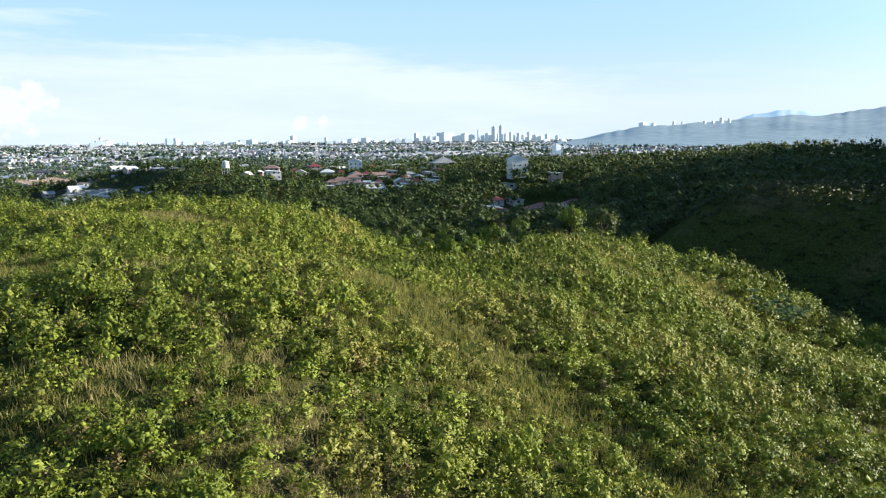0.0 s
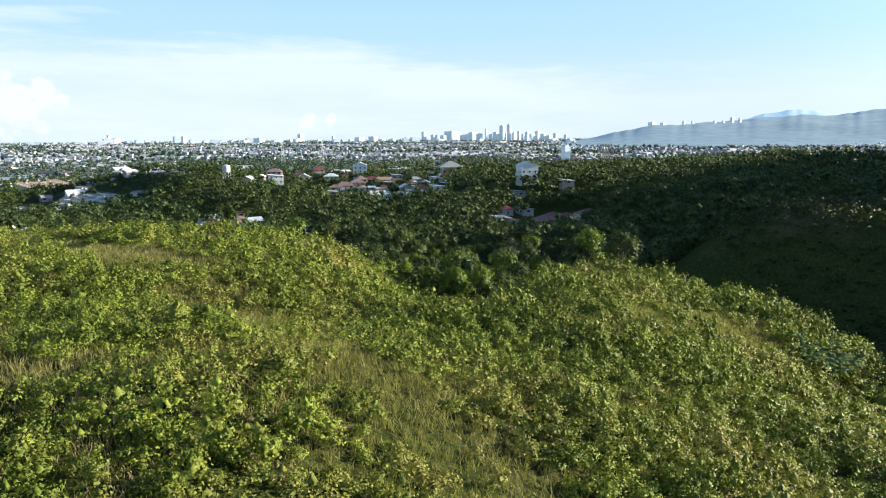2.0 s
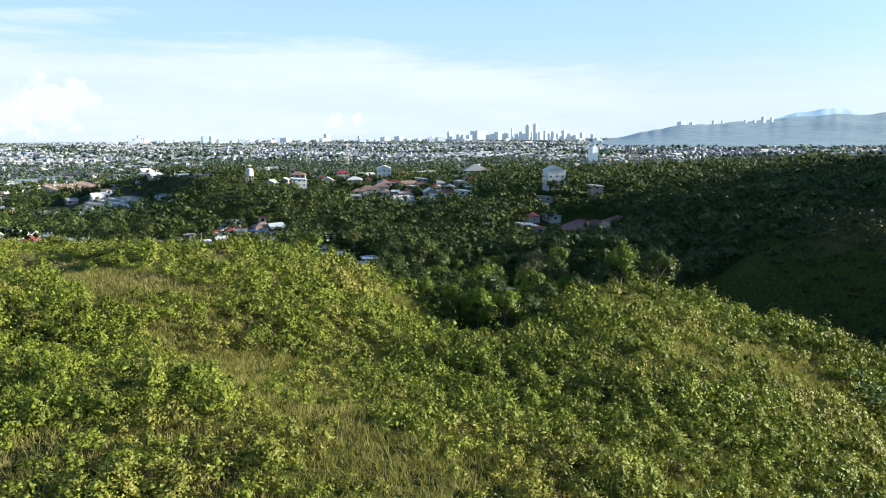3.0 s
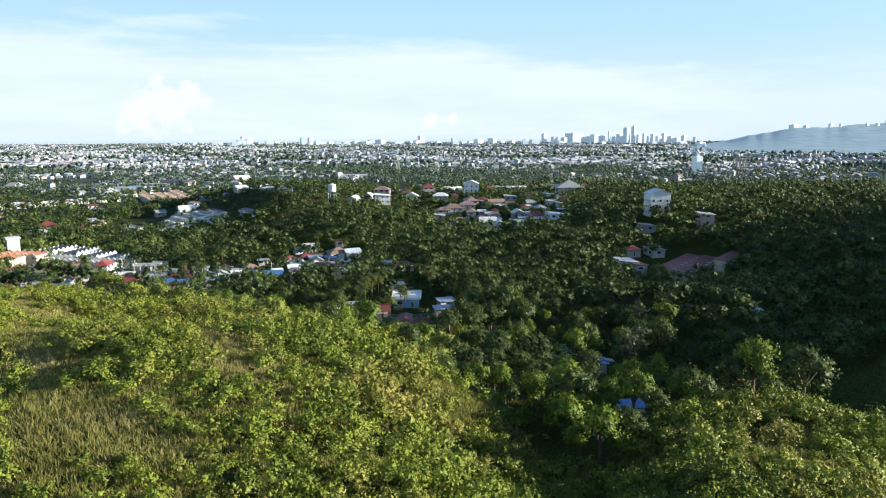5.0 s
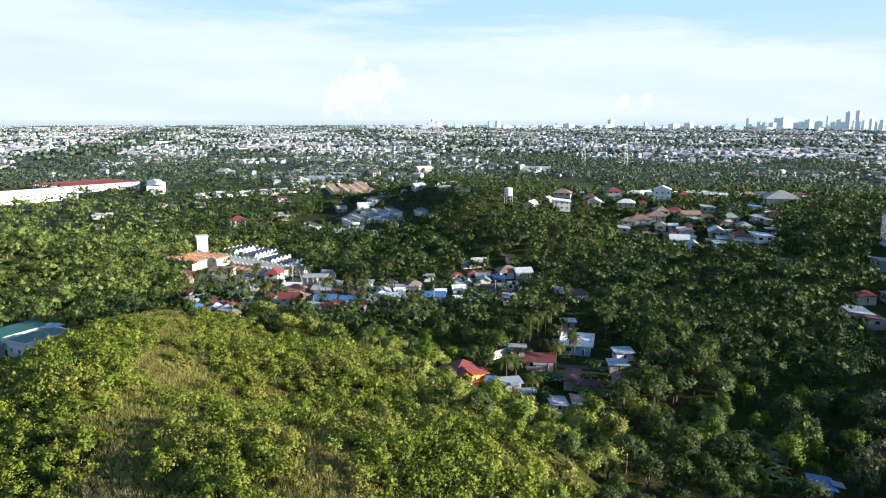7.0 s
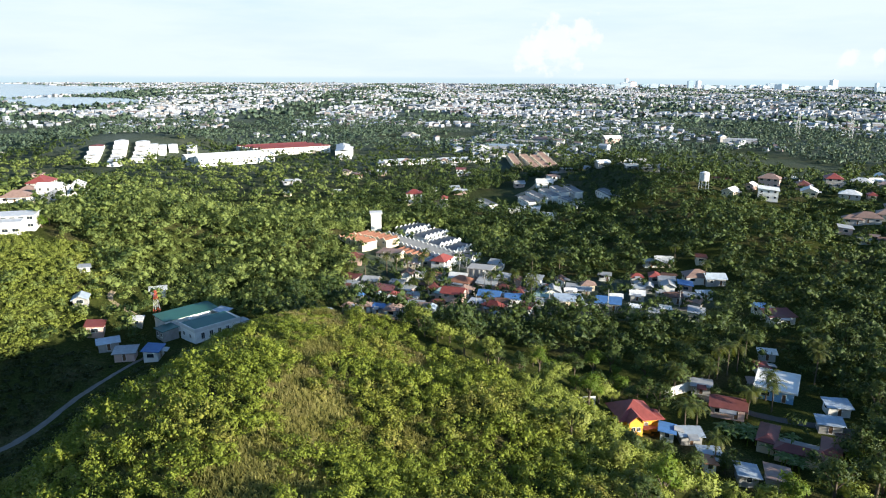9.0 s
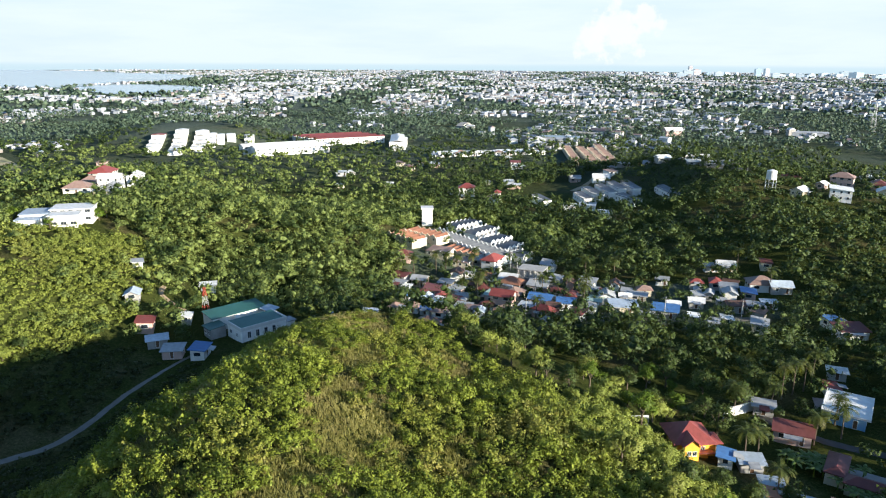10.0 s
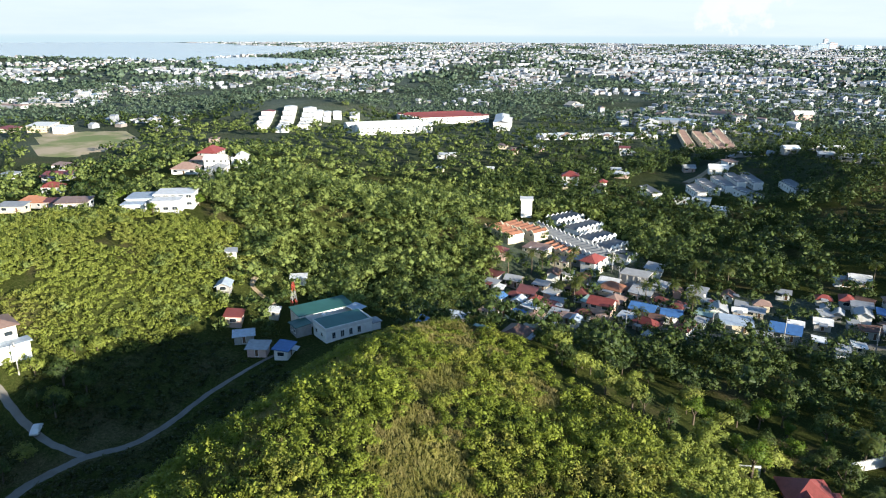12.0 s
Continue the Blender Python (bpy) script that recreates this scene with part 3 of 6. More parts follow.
def scatter(rng, box, spacing, keep):
    """Points of a jittered grid inside a box for which keep(x, y) holds."""
    x, y = np.meshgrid(np.arange(box[0], box[1], spacing), np.arange(box[2], box[3], spacing))
    x, y = x + rng.random(x.shape) * spacing, y + rng.random(y.shape) * spacing
    ok = keep(x, y)
    return x[ok], y[ok]


def grain(x, y, scale, seed=0.0):
    """Smooth waves without a visible period, about -1 to 1."""
    x, y = x / scale, y / scale
    return (np.sin(x * 1.3 + 2.1 * np.sin(y * 0.7 + seed)) + np.sin(y * 1.7 + 1.9 * np.sin(x * 0.9 + seed * 2)) + np.sin((x + y) * 0.6 + seed * 3)) / 3


def bushes(name, label, rng, x, y, r, h, lobes, leaves, size, material):
    """Upright bushes: leafy lobes of several heights round a stem, dense at heart and fine at the rim."""
    n = len(x)
    z = land(x, y)
    a, k = rng.random((n, lobes)) * 6.283, np.sqrt(rng.random((n, lobes))) * 0.75
    top = (0.35 + 0.5 * rng.random((n, lobes))) * (1 - 0.3 * k)
    top[:, 0], k[:, 0] = 0.86, 0.15
    c = np.stack([x[:, None] + np.cos(a) * k * r[:, None], y[:, None] + np.sin(a) * k * r[:, None], z[:, None] + h[:, None] * top], -1).reshape(-1, 3)
    lr = np.repeat(r, lobes) * (0.4 + 0.28 * rng.random(n * lobes))
    rr = np.stack([lr, lr, np.repeat(h, lobes) * (0.26 + 0.14 * rng.random(n * lobes))], -1)
    corners = leaf_cloud(rng, c, rr, leaves, size, flat=0.25, up=0.25, hollow=0.45, rough=0.45, soft_leaf=0.34,
                         outward=np.stack([np.cos(a) * k, np.sin(a) * k, top - 0.5], -1).reshape(-1, 3) * 0.7)
    corners = np.concatenate([corners, leafy_hearts(rng, c, rr, 0.38)])
    return tagged(new(name, leaf_mesh(name, corners, material)), label, "shrubs", kind="stuff")



# ==== growth on the hills ====
rng = np.random.default_rng(7)


def blocked(x, y, share=1.0):
    res = np.zeros(np.shape(x), bool)
    for cx, cy, cr in CLEARINGS:
        res |= np.hypot(x - cx, y - cy) < cr * share
    return res


def lushness(x, y):
    crest = np.clip((land(x, y) - 22) / 7, 0, 1) * (np.asarray(x) < 5)
    return grain(x, y, 8) + 0.7 * grain(x, y, 3.1, 2) + 0.45 * grain(x, y, 1.4, 4) - 0.75 * crest


# Where the hill carries its thick growth; the hidden flanks are thinly grown.
def thick(x, y):
    return (y > 118) | ((x > -92 + 0.72 * (118 - y)) & (x < 14 + 0.95 * (y - 24)))


# Upright leafy shrubs in clumps, with gaps between them.
def hill_shrubs(name, label, gap, where, tall, wide, lobes, leaves, size, low, material, full=True):
    x, y = scatter(rng, (-172, 80, 14 if full else -45, 216), gap, lambda x, y: inside(x, y, NEAR_HILL) & ~blocked(x, y, 0.6) & (thick(x, y) == full) & where(np.hypot(x, y - 40)))
    lush = lushness(x, y)
    keep = lush + 0.7 * rng.random(x.shape) > low
    x, y, lush = x[keep], y[keep], lush[keep]
    k = (0.55 + 0.9 * rng.random(x.shape) ** 1.6) * (1 + 0.3 * np.clip(lush, -0.8, 1.2))
    bushes(name, label, rng, x, y, wide * (0.75 + 0.4 * k), tall * k * np.clip((x + 166) / 42, 0.25, 1) * (0.8 + 0.4 * rng.random(x.shape)), lobes, leaves, size, material)


hill_shrubs("hillside_shrubs", "low leafy green shrubs covering the near hill", 1.4, lambda d: d < 48, 1.55, 0.86, 6, 32, 0.084, -0.45, SHRUB)
hill_shrubs("hillside_shrubs", "low leafy green shrubs on the middle of the hill", 1.85, lambda d: (d >= 48) & (d < 88), 1.9, 1.1, 6, 20, 0.128, -0.4, SHRUB)
hill_shrubs("hillside_shrubs", "leafy green shrubs covering the far flank of the hill", 2.35, lambda d: d >= 88, 2.1, 1.3, 6, 20, 0.155, -0.3, SHRUB)
hill_shrubs("bushes", "rounded bright green bushes on the near hill", 3.0, lambda d: d < 75, 2.2, 1.1, 8, 40, 0.1, 0.12, SHRUB)
hill_shrubs("bushes", "tall rounded green bushes on the far flank of the hill", 3.2, lambda d: d >= 75, 2.6, 1.5, 8, 30, 0.15, 0.0, SHRUB)
hill_shrubs("dry_shrubs", "brown half-dry shrubs between the green ones", 2.9, lambda d: d < 90, 1.05, 0.6, 5, 20, 0.085, 0.1, DRY)
hill_shrubs("hillside_shrubs", "scattered green shrubs on the hidden flanks of the hill", 2.4, lambda d: d > 0, 1.3, 1.2, 4, 10, 0.28, -1.0, SHRUB, False)

# Bushes on the open ground before the red-roofed house.
HILL_FOOT = [(-98, 194), (-58, 180), (-54, 208), (-64, 217), (-72, 219), (-86, 226), (-94, 214)]
x, y = scatter(rng, (-100, -50, 178, 228), 1.7, lambda x, y: inside(x, y, HILL_FOOT) & (np.hypot(x + 75, y - 226.6) > 7.5))
k = 0.5 + 0.9 * rng.random(x.shape) ** 1.5
bushes("foothill_bushes", "leafy green bushes at the foot of the hill", rng, x, y, 0.8 + 0.5 * k, 1.7 * k, 6, 20, 0.2, SLOPE)

# Pale fine grass on the dry patches.
x, y = scatter(rng, (-172, 80, 14, 206), 0.62, lambda x, y: inside(x, y, NEAR_HILL) & ~blocked(x, y, 0.6) & thick(x, y))
keep = lushness(x, y) + 0.5 * rng.random(x.shape) < 0.12
x, y = x[keep], y[keep]
z = land(x, y)
blades = 13
a = rng.random((len(x), blades)) * 6.283
off = rng.normal(size=(len(x), blades, 2)) * 0.2
foot = np.stack([x[:, None] + off[..., 0], y[:, None] + off[..., 1], np.repeat(z[:, None], blades, 1)], -1)
tall = ((0.35 + 0.55 * rng.random((len(x), 1))) * (0.6 + 0.6 * rng.random((len(x), blades))))[..., None]
tip = foot + np.concatenate([rng.normal(size=(len(x), blades, 2)) * 0.26, tall], -1)
side = np.stack([np.cos(a), np.sin(a), 0 * a], -1) * (0.012 + 0.00042 * np.hypot(x, y - 10))[:, None, None]
grass = np.stack([foot - side, foot + side, tip], 2).reshape(-1, 3)
tagged(new("hillside_grass", leaf_mesh("hillside_grass", grass, WEED)), "fine pale dry grass between the shrubs", "grass", kind="stuff")


def off_road(x, y, gap=3.2):
    ok = np.ones(np.shape(x), bool)
    for line in (DIRT_ROAD, SIDE_ROAD, SLOPE_PATH):
        for (ax, ay), (bx, by) in zip(line[:-1], line[1:]):
            for k in range(6):
                ok &= np.hypot(x - ax - (bx - ax) * k / 6, y - ay - (by - ay) * k / 6) > (gap if line is not SLOPE_PATH else 1.6)
    return ok


for name, label, edge, box, gap, tall, wide, lobes, leaves, size, material in (
        ("west_slope_shrubs", "dense shrubs on the sunlit slope, sunlight painted into the leaves", WEST_SLOPE, (-305, -190, 60, 192), 1.6, 1.6, 1.25, 5, 15, 0.21, SLOPE),
        ("east_hill_shrubs", "low scrub on the shaded hill, darkened with painted shade", EAST_HILL, (60, 245, 118, 250), 2.3, 0.9, 1.3, 3, 8, 0.32, SHADED_SCRUB),
        ("valley_shrubs", "scrub on the valley floor, darkened with painted shade", WEST_VALLEY, (-206, -120, 60, 174), 1.9, 0.8, 1.2, 3, 8, 0.3, SHADED_SCRUB)):
    x, y = scatter(rng, box, gap, lambda x, y: inside(x, y, edge) & off_road(x, y) & ~blocked(x, y, 0.6) & (lushness(x, y) > -0.9))
    k = (0.5 + 1.3 * rng.random(x.shape) ** 2.2) * (1 + 0.3 * np.clip(lushness(x, y), -0.6, 1.2))
    bushes(name, label, rng, x, y, wide * (0.6 + 0.5 * k), tall * k, lobes, leaves, size, material)


# ==== trees ====
def crown_corners(rng, height, spread, lumps, leaves, size):
    """A crown of uneven clumps round the upper trunk."""
    a = rng.random(lumps) * 6.283
    k = np.sqrt(rng.random(lumps)) * spread * 0.66
    z = height * (0.4 + 0.36 * rng.random(lumps)) - 0.16 * height * (k / spread) ** 2
    c = np.stack([np.cos(a) * k, np.sin(a) * k, z], -1)
    c[0] = (0, 0, height * 0.78)
    r = spread * (0.24 + 0.22 * rng.random(lumps))
    rr = np.stack([r, r, r * 0.9], -1)
    outward = (c - (0, 0, height * 0.55)) / (spread, spread, height * 0.35) * 0.9
    return np.concatenate([leaf_cloud(rng, c, rr, leaves, size, flat=0.1, up=0.2, hollow=0.5, rough=0.5, soft_leaf=0.42, outward=outward), leafy_hearts(rng, c, rr, 0.45)])


def tube(points, radii, sides=7):
    """Corners and faces of a tapered round bar along points."""
    verts, faces = [], []
    for i, (p, r) in enumerate(zip(points, radii)):
        for k in range(sides):
            t = 6.2832 * k / sides
            verts.append((p[0] + r * math.cos(t), p[1] + r * math.sin(t), p[2]))
        if i:
            a, b = (i - 1) * sides, i * sides
            faces += [(a + k, a + (k + 1) % sides, b + (k + 1) % sides, b + k) for k in range(sides)]
    return verts, faces


def merged(pieces):
    verts, faces = [], []
    for v, f in pieces:
        n = len(verts)
        verts += list(v)
        faces += [tuple(i + n for i in q) for q in f]
    return verts, faces


def tree(rng, height, spread, material, label, leaves=96, lumps=18, size=0.185):
    root = new("tree")
    tagged(root, label, "tree", "woodland trees")
    limbs = [tube([(0, 0, -0.6), (0.1, 0.05, height * 0.3), (0.05, 0.1, height * 0.75)], (height * 0.035, height * 0.025, 0.05))]
    for k in range(4):
        a = k * 1.7 + rng.random()
        reach = spread * 0.6
        limbs.append(tube([(0.08, 0.05, height * 0.3), (math.cos(a) * reach * 0.5, math.sin(a) * reach * 0.5, height * 0.48),
                           (math.cos(a) * reach, math.sin(a) * reach, height * 0.66)], (height * 0.018, height * 0.012, 0.03), 5))
    part("trunk", mesh_of("trunk", *merged(limbs), BARK, smooth=True), root)
    part("crown", leaf_mesh("crown", crown_corners(rng, height, spread, lumps, leaves, size), material), root)
    return root


def wooded(x, y):
    clear = inside(x, y, NEAR_HILL) | inside(x, y, WEST_SLOPE) | inside(x, y, EAST_HILL) | inside(x, y, WEST_VALLEY) | inside(x, y, TOWN)
    u, v = off_bank(x, y)
    clear |= inside(x, y, BANK_YARD) | ((u > 0) & (u < 1.05) & (v > -5) & (v < 13))
    open_valley = (x > 34) & (y < 200) & (x < 240)
    return ~clear & ~open_valley & ~blocked(x, y) & off_road(x, y, 4.5)


def wet(x, y):
    return inside(x, y, LAGOON) | inside(x, y, CREEK)


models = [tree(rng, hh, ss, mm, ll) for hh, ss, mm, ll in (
    (8.5, 4.0, SHADED_TREE, "broad green leafy tree in the woodland, darkened with painted shade"), (7.0, 3.4, SHADED_TREE, "round green leafy tree in the woodland, darkened with painted shade"),
    (10.0, 4.2, SHADED_TREE, "tall spreading leafy tree in the woodland"), (6.0, 3.0, BAMBOO, "small light green leafy tree in the woodland"),
    (9.0, 3.2, BAMBOO, "feathery light green bamboo clump in the woodland"), (7.8, 4.4, SHADED_TREE, "wide leafy tree in the woodland, darkened with painted shade"),
    (5.5, 3.2, SLOPE, "small green tree at the hill's foot, painted as if sunlit"), (6.5, 3.6, SLOPE, "rounded green tree at the hill's foot, painted as if sunlit"))]
x, y = scatter(rng, (-330, 230, 60, 540), 5.9, lambda x, y: wooded(x, y) & (grain(x, y, 5, 3) > -0.72) & ((y > 130) | (x > 64) | (x < -205)))
order = np.argsort(np.hypot(x + 45, y - 165))
x, y = x[order], y[order]
z = land(x, y)
for i in range(280):
    m = Matrix.Translation((x[i], y[i], z[i] - 0.2)) @ Euler((0, 0, rng.random() * 6.28)).to_matrix().to_4x4()
    k = 0.55 + 0.65 * rng.random() ** 1.6
    foot = x[i] < -30 and y[i] < 236 and rng.random() < 0.6
    src = models[int(rng.integers(6, 8)) if foot else int(rng.integers(6))]
    src.scale = (k, k, k * (0.9 + 0.3 * rng.random()))
    copy_thing(src, m)
models.append(tree(rng, 12.5, 3.3, GREY_LEAF, "tall feathery grey-green tree in the wood", leaves=60, lumps=22, size=0.22))
for x0, y0 in FEATHERY:
    models[-1].scale = (1, 1, 1 if y0 < 220 else 0.8)
    copy_thing(models[-1], pose(x0, y0, float(land(x0, y0)) - 0.3, 0, 0, y0 * 7))
# Trees that stand out: a light green one in the gully, a lone one in the east valley, and others at the foot of the hill.
for x0, y0, which, k in ((-3, 149, 3, 1.45), (-1, 153, 3, 1.2), (65.6, 147, 0, 1.05), (18.5, 142, 3, 0.5), (-29, 157, 3, 0.7), (-52, 166, 3, 0.8), (-40, 170, 4, 0.9), (-183, 121, 0, 0.8), (-187, 118, 1, 0.8), (-176, 108, 5, 0.9),
                         (-186, 122, 6, 1.0), (-183, 126, 1, 0.75), (-171, 114, 7, 0.8), (-166, 110, 1, 0.9), (-192, 124, 0, 1.0), (-188, 128, 5, 0.95), (-196, 119, 7, 0.9), (-201, 128, 1, 0.7), (-202, 133, 7, 0.7), (-204, 138, 5, 0.6),
                         (-270, 163, 4, 0.6), (-275, 171, 1, 0.75), (-279, 181, 3, 0.9), (-283, 185, 5, 0.9), (-290, 180, 3, 0.8), (-296, 158, 4, 0.8), (-70, 207, 7, 0.8), (-64, 204, 1, 0.8), (-63, 215, 5, 0.7), (-58, 218, 0, 0.7), (-54, 223, 1, 0.65)) + HAMLET_SCREEN:
    models[which].scale = (k, k, k)
    copy_thing(models[which], pose(x0, y0, float(land(x0, y0)) - 0.2, 0, 0, x0 * 13))
for src in models:
    src.scale = (1, 1, 1)
    for o in list(src.children) + [src]:
        bpy.data.objects.remove(o)


# Small trees between the village houses.
def village_spot(x, y):
    return (inside(x, y, TOWN) | inside(x, y, HAMLET_YARD) | inside(x, y, RIDGE_VILLAGE) | inside(x, y, BANK_YARD)) & ~blocked(x, y, 0.8) & off_road(x, y)


def woodland(name, label, rng, x, y, height, spread, lumps, leaves, size, material):
    out = []
    z = land(x, y)
    n = len(x)
    vary = rng.random(n) ** 1.4
    hh, ss = height * (0.62 + 0.75 * vary), spread * (0.7 + 0.6 * vary)
    hh = hh * np.where(inside(x, y, RIDGE_FRONT), 0.5, 1.0)
    a, k = rng.random((n, lumps)) * 6.283, np.sqrt(rng.random((n, lumps))) * 0.7
    c = np.stack([x[:, None] + np.cos(a) * k * ss[:, None], y[:, None] + np.sin(a) * k * ss[:, None],
                  z[:, None] + hh[:, None] * (0.38 + 0.46 * rng.random((n, lumps)) - 0.2 * k * k)], -1).reshape(-1, 3)
    r = np.repeat(ss, lumps) * (0.32 + 0.24 * rng.random(n * lumps))
    rr = np.stack([r, r, r * 0.95], -1)
    heart = np.repeat(np.stack([x, y, z + hh * 0.55], -1), lumps, 0)
    outward = (c - heart) / np.repeat(np.stack([ss, ss, hh * 0.35], -1), lumps, 0) * 0.9
    corners = leafy_hearts(rng, c, rr, 0.48 if leaves else 1.0)
    if leaves:
        corners = np.concatenate([corners, leaf_cloud(rng, c, rr, leaves, size, flat=0.1, up=0.2, hollow=0.5, rough=0.5, soft_leaf=0.42, outward=outward)])
    return tagged(new(name, leaf_mesh(name, corners, material)), label, "trees", kind="stuff")


vx, vy = scatter(rng, (-260, 0, 210, 510), 6.0, village_spot)
woodland("village_trees", "small garden trees between the village houses", rng, vx, vy, 5.2, 2.8, 6, 24, 0.28, SHADED_TREE)
wx, wy = x[280:], y[280:]
# Most western trees take the leaves with sunlight painted in.
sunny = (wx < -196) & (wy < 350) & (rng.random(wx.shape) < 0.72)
close = np.arange(len(wx)) < 920
woodland("woodland", "dense green broadleaf woodland, darkened with painted shade", rng, wx[close & ~sunny], wy[close & ~sunny], 8.8, 4.3, 8, 42, 0.26, SHADED_TREE)
woodland("woodland", "dense green woodland further off, darkened with painted shade", rng, wx[~close & ~sunny], wy[~close & ~sunny], 8.8, 4.4, 5, 20, 0.42, SHADED_TREE)
woodland("woodland", "yellow-green trees on the sunlit western hill, light painted into leaves", rng, wx[sunny], wy[sunny], 7.6, 4.2, 7, 34, 0.28, SUNLIT_TREE)
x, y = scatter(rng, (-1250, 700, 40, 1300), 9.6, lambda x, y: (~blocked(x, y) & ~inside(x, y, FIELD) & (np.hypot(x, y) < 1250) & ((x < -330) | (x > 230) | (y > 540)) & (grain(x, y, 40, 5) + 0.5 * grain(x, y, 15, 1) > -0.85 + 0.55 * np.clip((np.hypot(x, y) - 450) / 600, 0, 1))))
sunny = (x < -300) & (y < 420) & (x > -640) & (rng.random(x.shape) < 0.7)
woodland("far_woodland", "green trees and scrub beyond the hilltop villas, painted as if sunlit", rng, x[sunny], y[sunny], 5.5, 5.4, 4, 10, 0.6, SUNLIT_TREE)
x, y = x[~sunny], y[~sunny]
near = np.hypot(x, y) < 760
woodland("far_woodland", "green trees between the houses of the plain, painted shade-dark", rng, x[near], y[near], 8.0, 5.4, 3, 9, 0.8, SHADED_TREE)
woodland("far_woodland", "green trees among the far houses, paled with painted haze", rng, x[~near], y[~near], 7.0, 5.6, 2, 5, 1.3, HAZED_LEAF)
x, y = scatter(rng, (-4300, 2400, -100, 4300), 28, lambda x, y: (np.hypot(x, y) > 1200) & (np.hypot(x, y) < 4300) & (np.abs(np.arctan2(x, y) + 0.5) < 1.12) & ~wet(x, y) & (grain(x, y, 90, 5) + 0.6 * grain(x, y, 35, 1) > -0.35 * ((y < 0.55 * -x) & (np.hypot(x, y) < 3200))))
woodland("distant_woodland", "tree belts far across the plain, paled with painted haze", rng, x, y, 4.6, 9.5, 2, 0, 3.6, HAZED_LEAF)

sx, sy = scatter(rng, (-305, -190, 60, 192), 6.5, lambda x, y: inside(x, y, WEST_SLOPE) & off_road(x, y, 5.0) & ~blocked(x, y) & (grain(x, y, 13, 3) + 0.5 * grain(x, y, 5, 1) > -0.05))
woodland("slope_trees", "young rounded trees scattered over the sunlit slope", rng, sx, sy, 4.4, 2.5, 7, 30, 0.2, SUNLIT_TREE)

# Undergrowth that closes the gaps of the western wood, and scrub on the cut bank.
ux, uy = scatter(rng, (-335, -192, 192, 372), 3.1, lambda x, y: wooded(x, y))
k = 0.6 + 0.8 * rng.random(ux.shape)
bushes("undergrowth", "leafy green undergrowth between the trees of the western wood", rng, ux, uy, 1.5 * k, 2.8 * k, 5, 11, 0.3, SUNLIT_TREE)
ux, uy = scatter(rng, (-270, -165, 445, 530), 2.2, lambda x, y: (off_bank(x, y)[0] > -0.05) & (off_bank(x, y)[0] < 1.1) & (off_bank(x, y)[1] > -2) & (off_bank(x, y)[1] < 16) & ~blocked(x, y, 0.8))
k = 0.5 + 0.7 * rng.random(ux.shape)
bushes("bank_scrub", "low green scrub along the edge of the cut bank", rng, ux, uy, 1.3 * k, 1.5 * k, 4, 10, 0.3, SHADED_TREE)


# ==== the far town ====
def block_stuff(name, label, x, y, w, d, h, turn, material, rng, lift=0.0):
    """Many small houses: walls and an overhanging pitched or flat roof each."""
    n = len(x)
    z = land(x, y) + lift
    c, s = np.cos(turn)[:, None], np.sin(turn)[:, None]
    pitch = np.where(rng.random(n) < 0.72, 0.12 + 0.16 * rng.random(n), 0.015) * np.minimum(d, 14) / np.maximum(h, 1)
    one = np.ones(n)
    base = np.array([(-1, -1, -0.6), (1, -1, -0.6), (1, 1, -0.6), (-1, 1, -0.6), (-1, -1, 1), (1, -1, 1), (1, 1, 1), (-1, 1, 1)], float)
    walls = np.repeat(base[None], n, 0)
    eave = np.array([(-1.1, -1.12, 1), (1.1, -1.12, 1), (1.1, 1.12, 1), (-1.1, 1.12, 1), (-1.1, 0, 1), (1.1, 0, 1)], float)
    roof = np.repeat(eave[None], n, 0)
    roof[:, 4:, 2] += pitch[:, None] + 0.02
    v = np.concatenate([walls, roof], 1) * np.stack([w / 2, d / 2, h], -1)[:, None]
    v = np.stack([v[..., 0] * c - v[..., 1] * s + x[:, None], v[..., 0] * s + v[..., 1] * c + y[:, None], v[..., 2] + z[:, None]], -1)
    f = np.array([(0, 1, 5), (0, 5, 4), (1, 2, 6), (1, 6, 5), (2, 3, 7), (2, 7, 6), (3, 0, 4), (3, 4, 7),
                  (8, 9, 13), (8, 13, 12), (10, 11, 12), (10, 12, 13), (11, 8, 12), (9, 10, 13)])
    faces = (np.arange(n)[:, None, None] * 14 + f).reshape(-1, 3)
    me = mesh_of(name, v.reshape(-1, 3), faces, material)
    me.materials.append(FAR_WALL)
    me.polygons.foreach_set("material_index", np.tile(np.array([1] * 8 + [0] * 6, np.int32), n))
    return tagged(new(name, me), label, "buildings", kind="stuff")


PALE = [(0.0, (0.50, 0.52, 0.54)), (0.16, (0.36, 0.38, 0.41)), (0.34, (0.60, 0.62, 0.64)), (0.56, (0.27, 0.30, 0.34)), (0.74, (0.26, 0.19, 0.17)), (0.84, (0.24, 0.32, 0.40)), (0.91, (0.42, 0.39, 0.35))]
FAR_BLOCK = island_material("far_roofs", PALE)
FAR_WALL = island_material("far_walls", [(0.0, (0.36, 0.38, 0.41)), (0.3, (0.52, 0.54, 0.56)), (0.5, (0.30, 0.32, 0.35)), (0.75, (0.38, 0.36, 0.34)), (0.9, (0.32, 0.28, 0.26))])


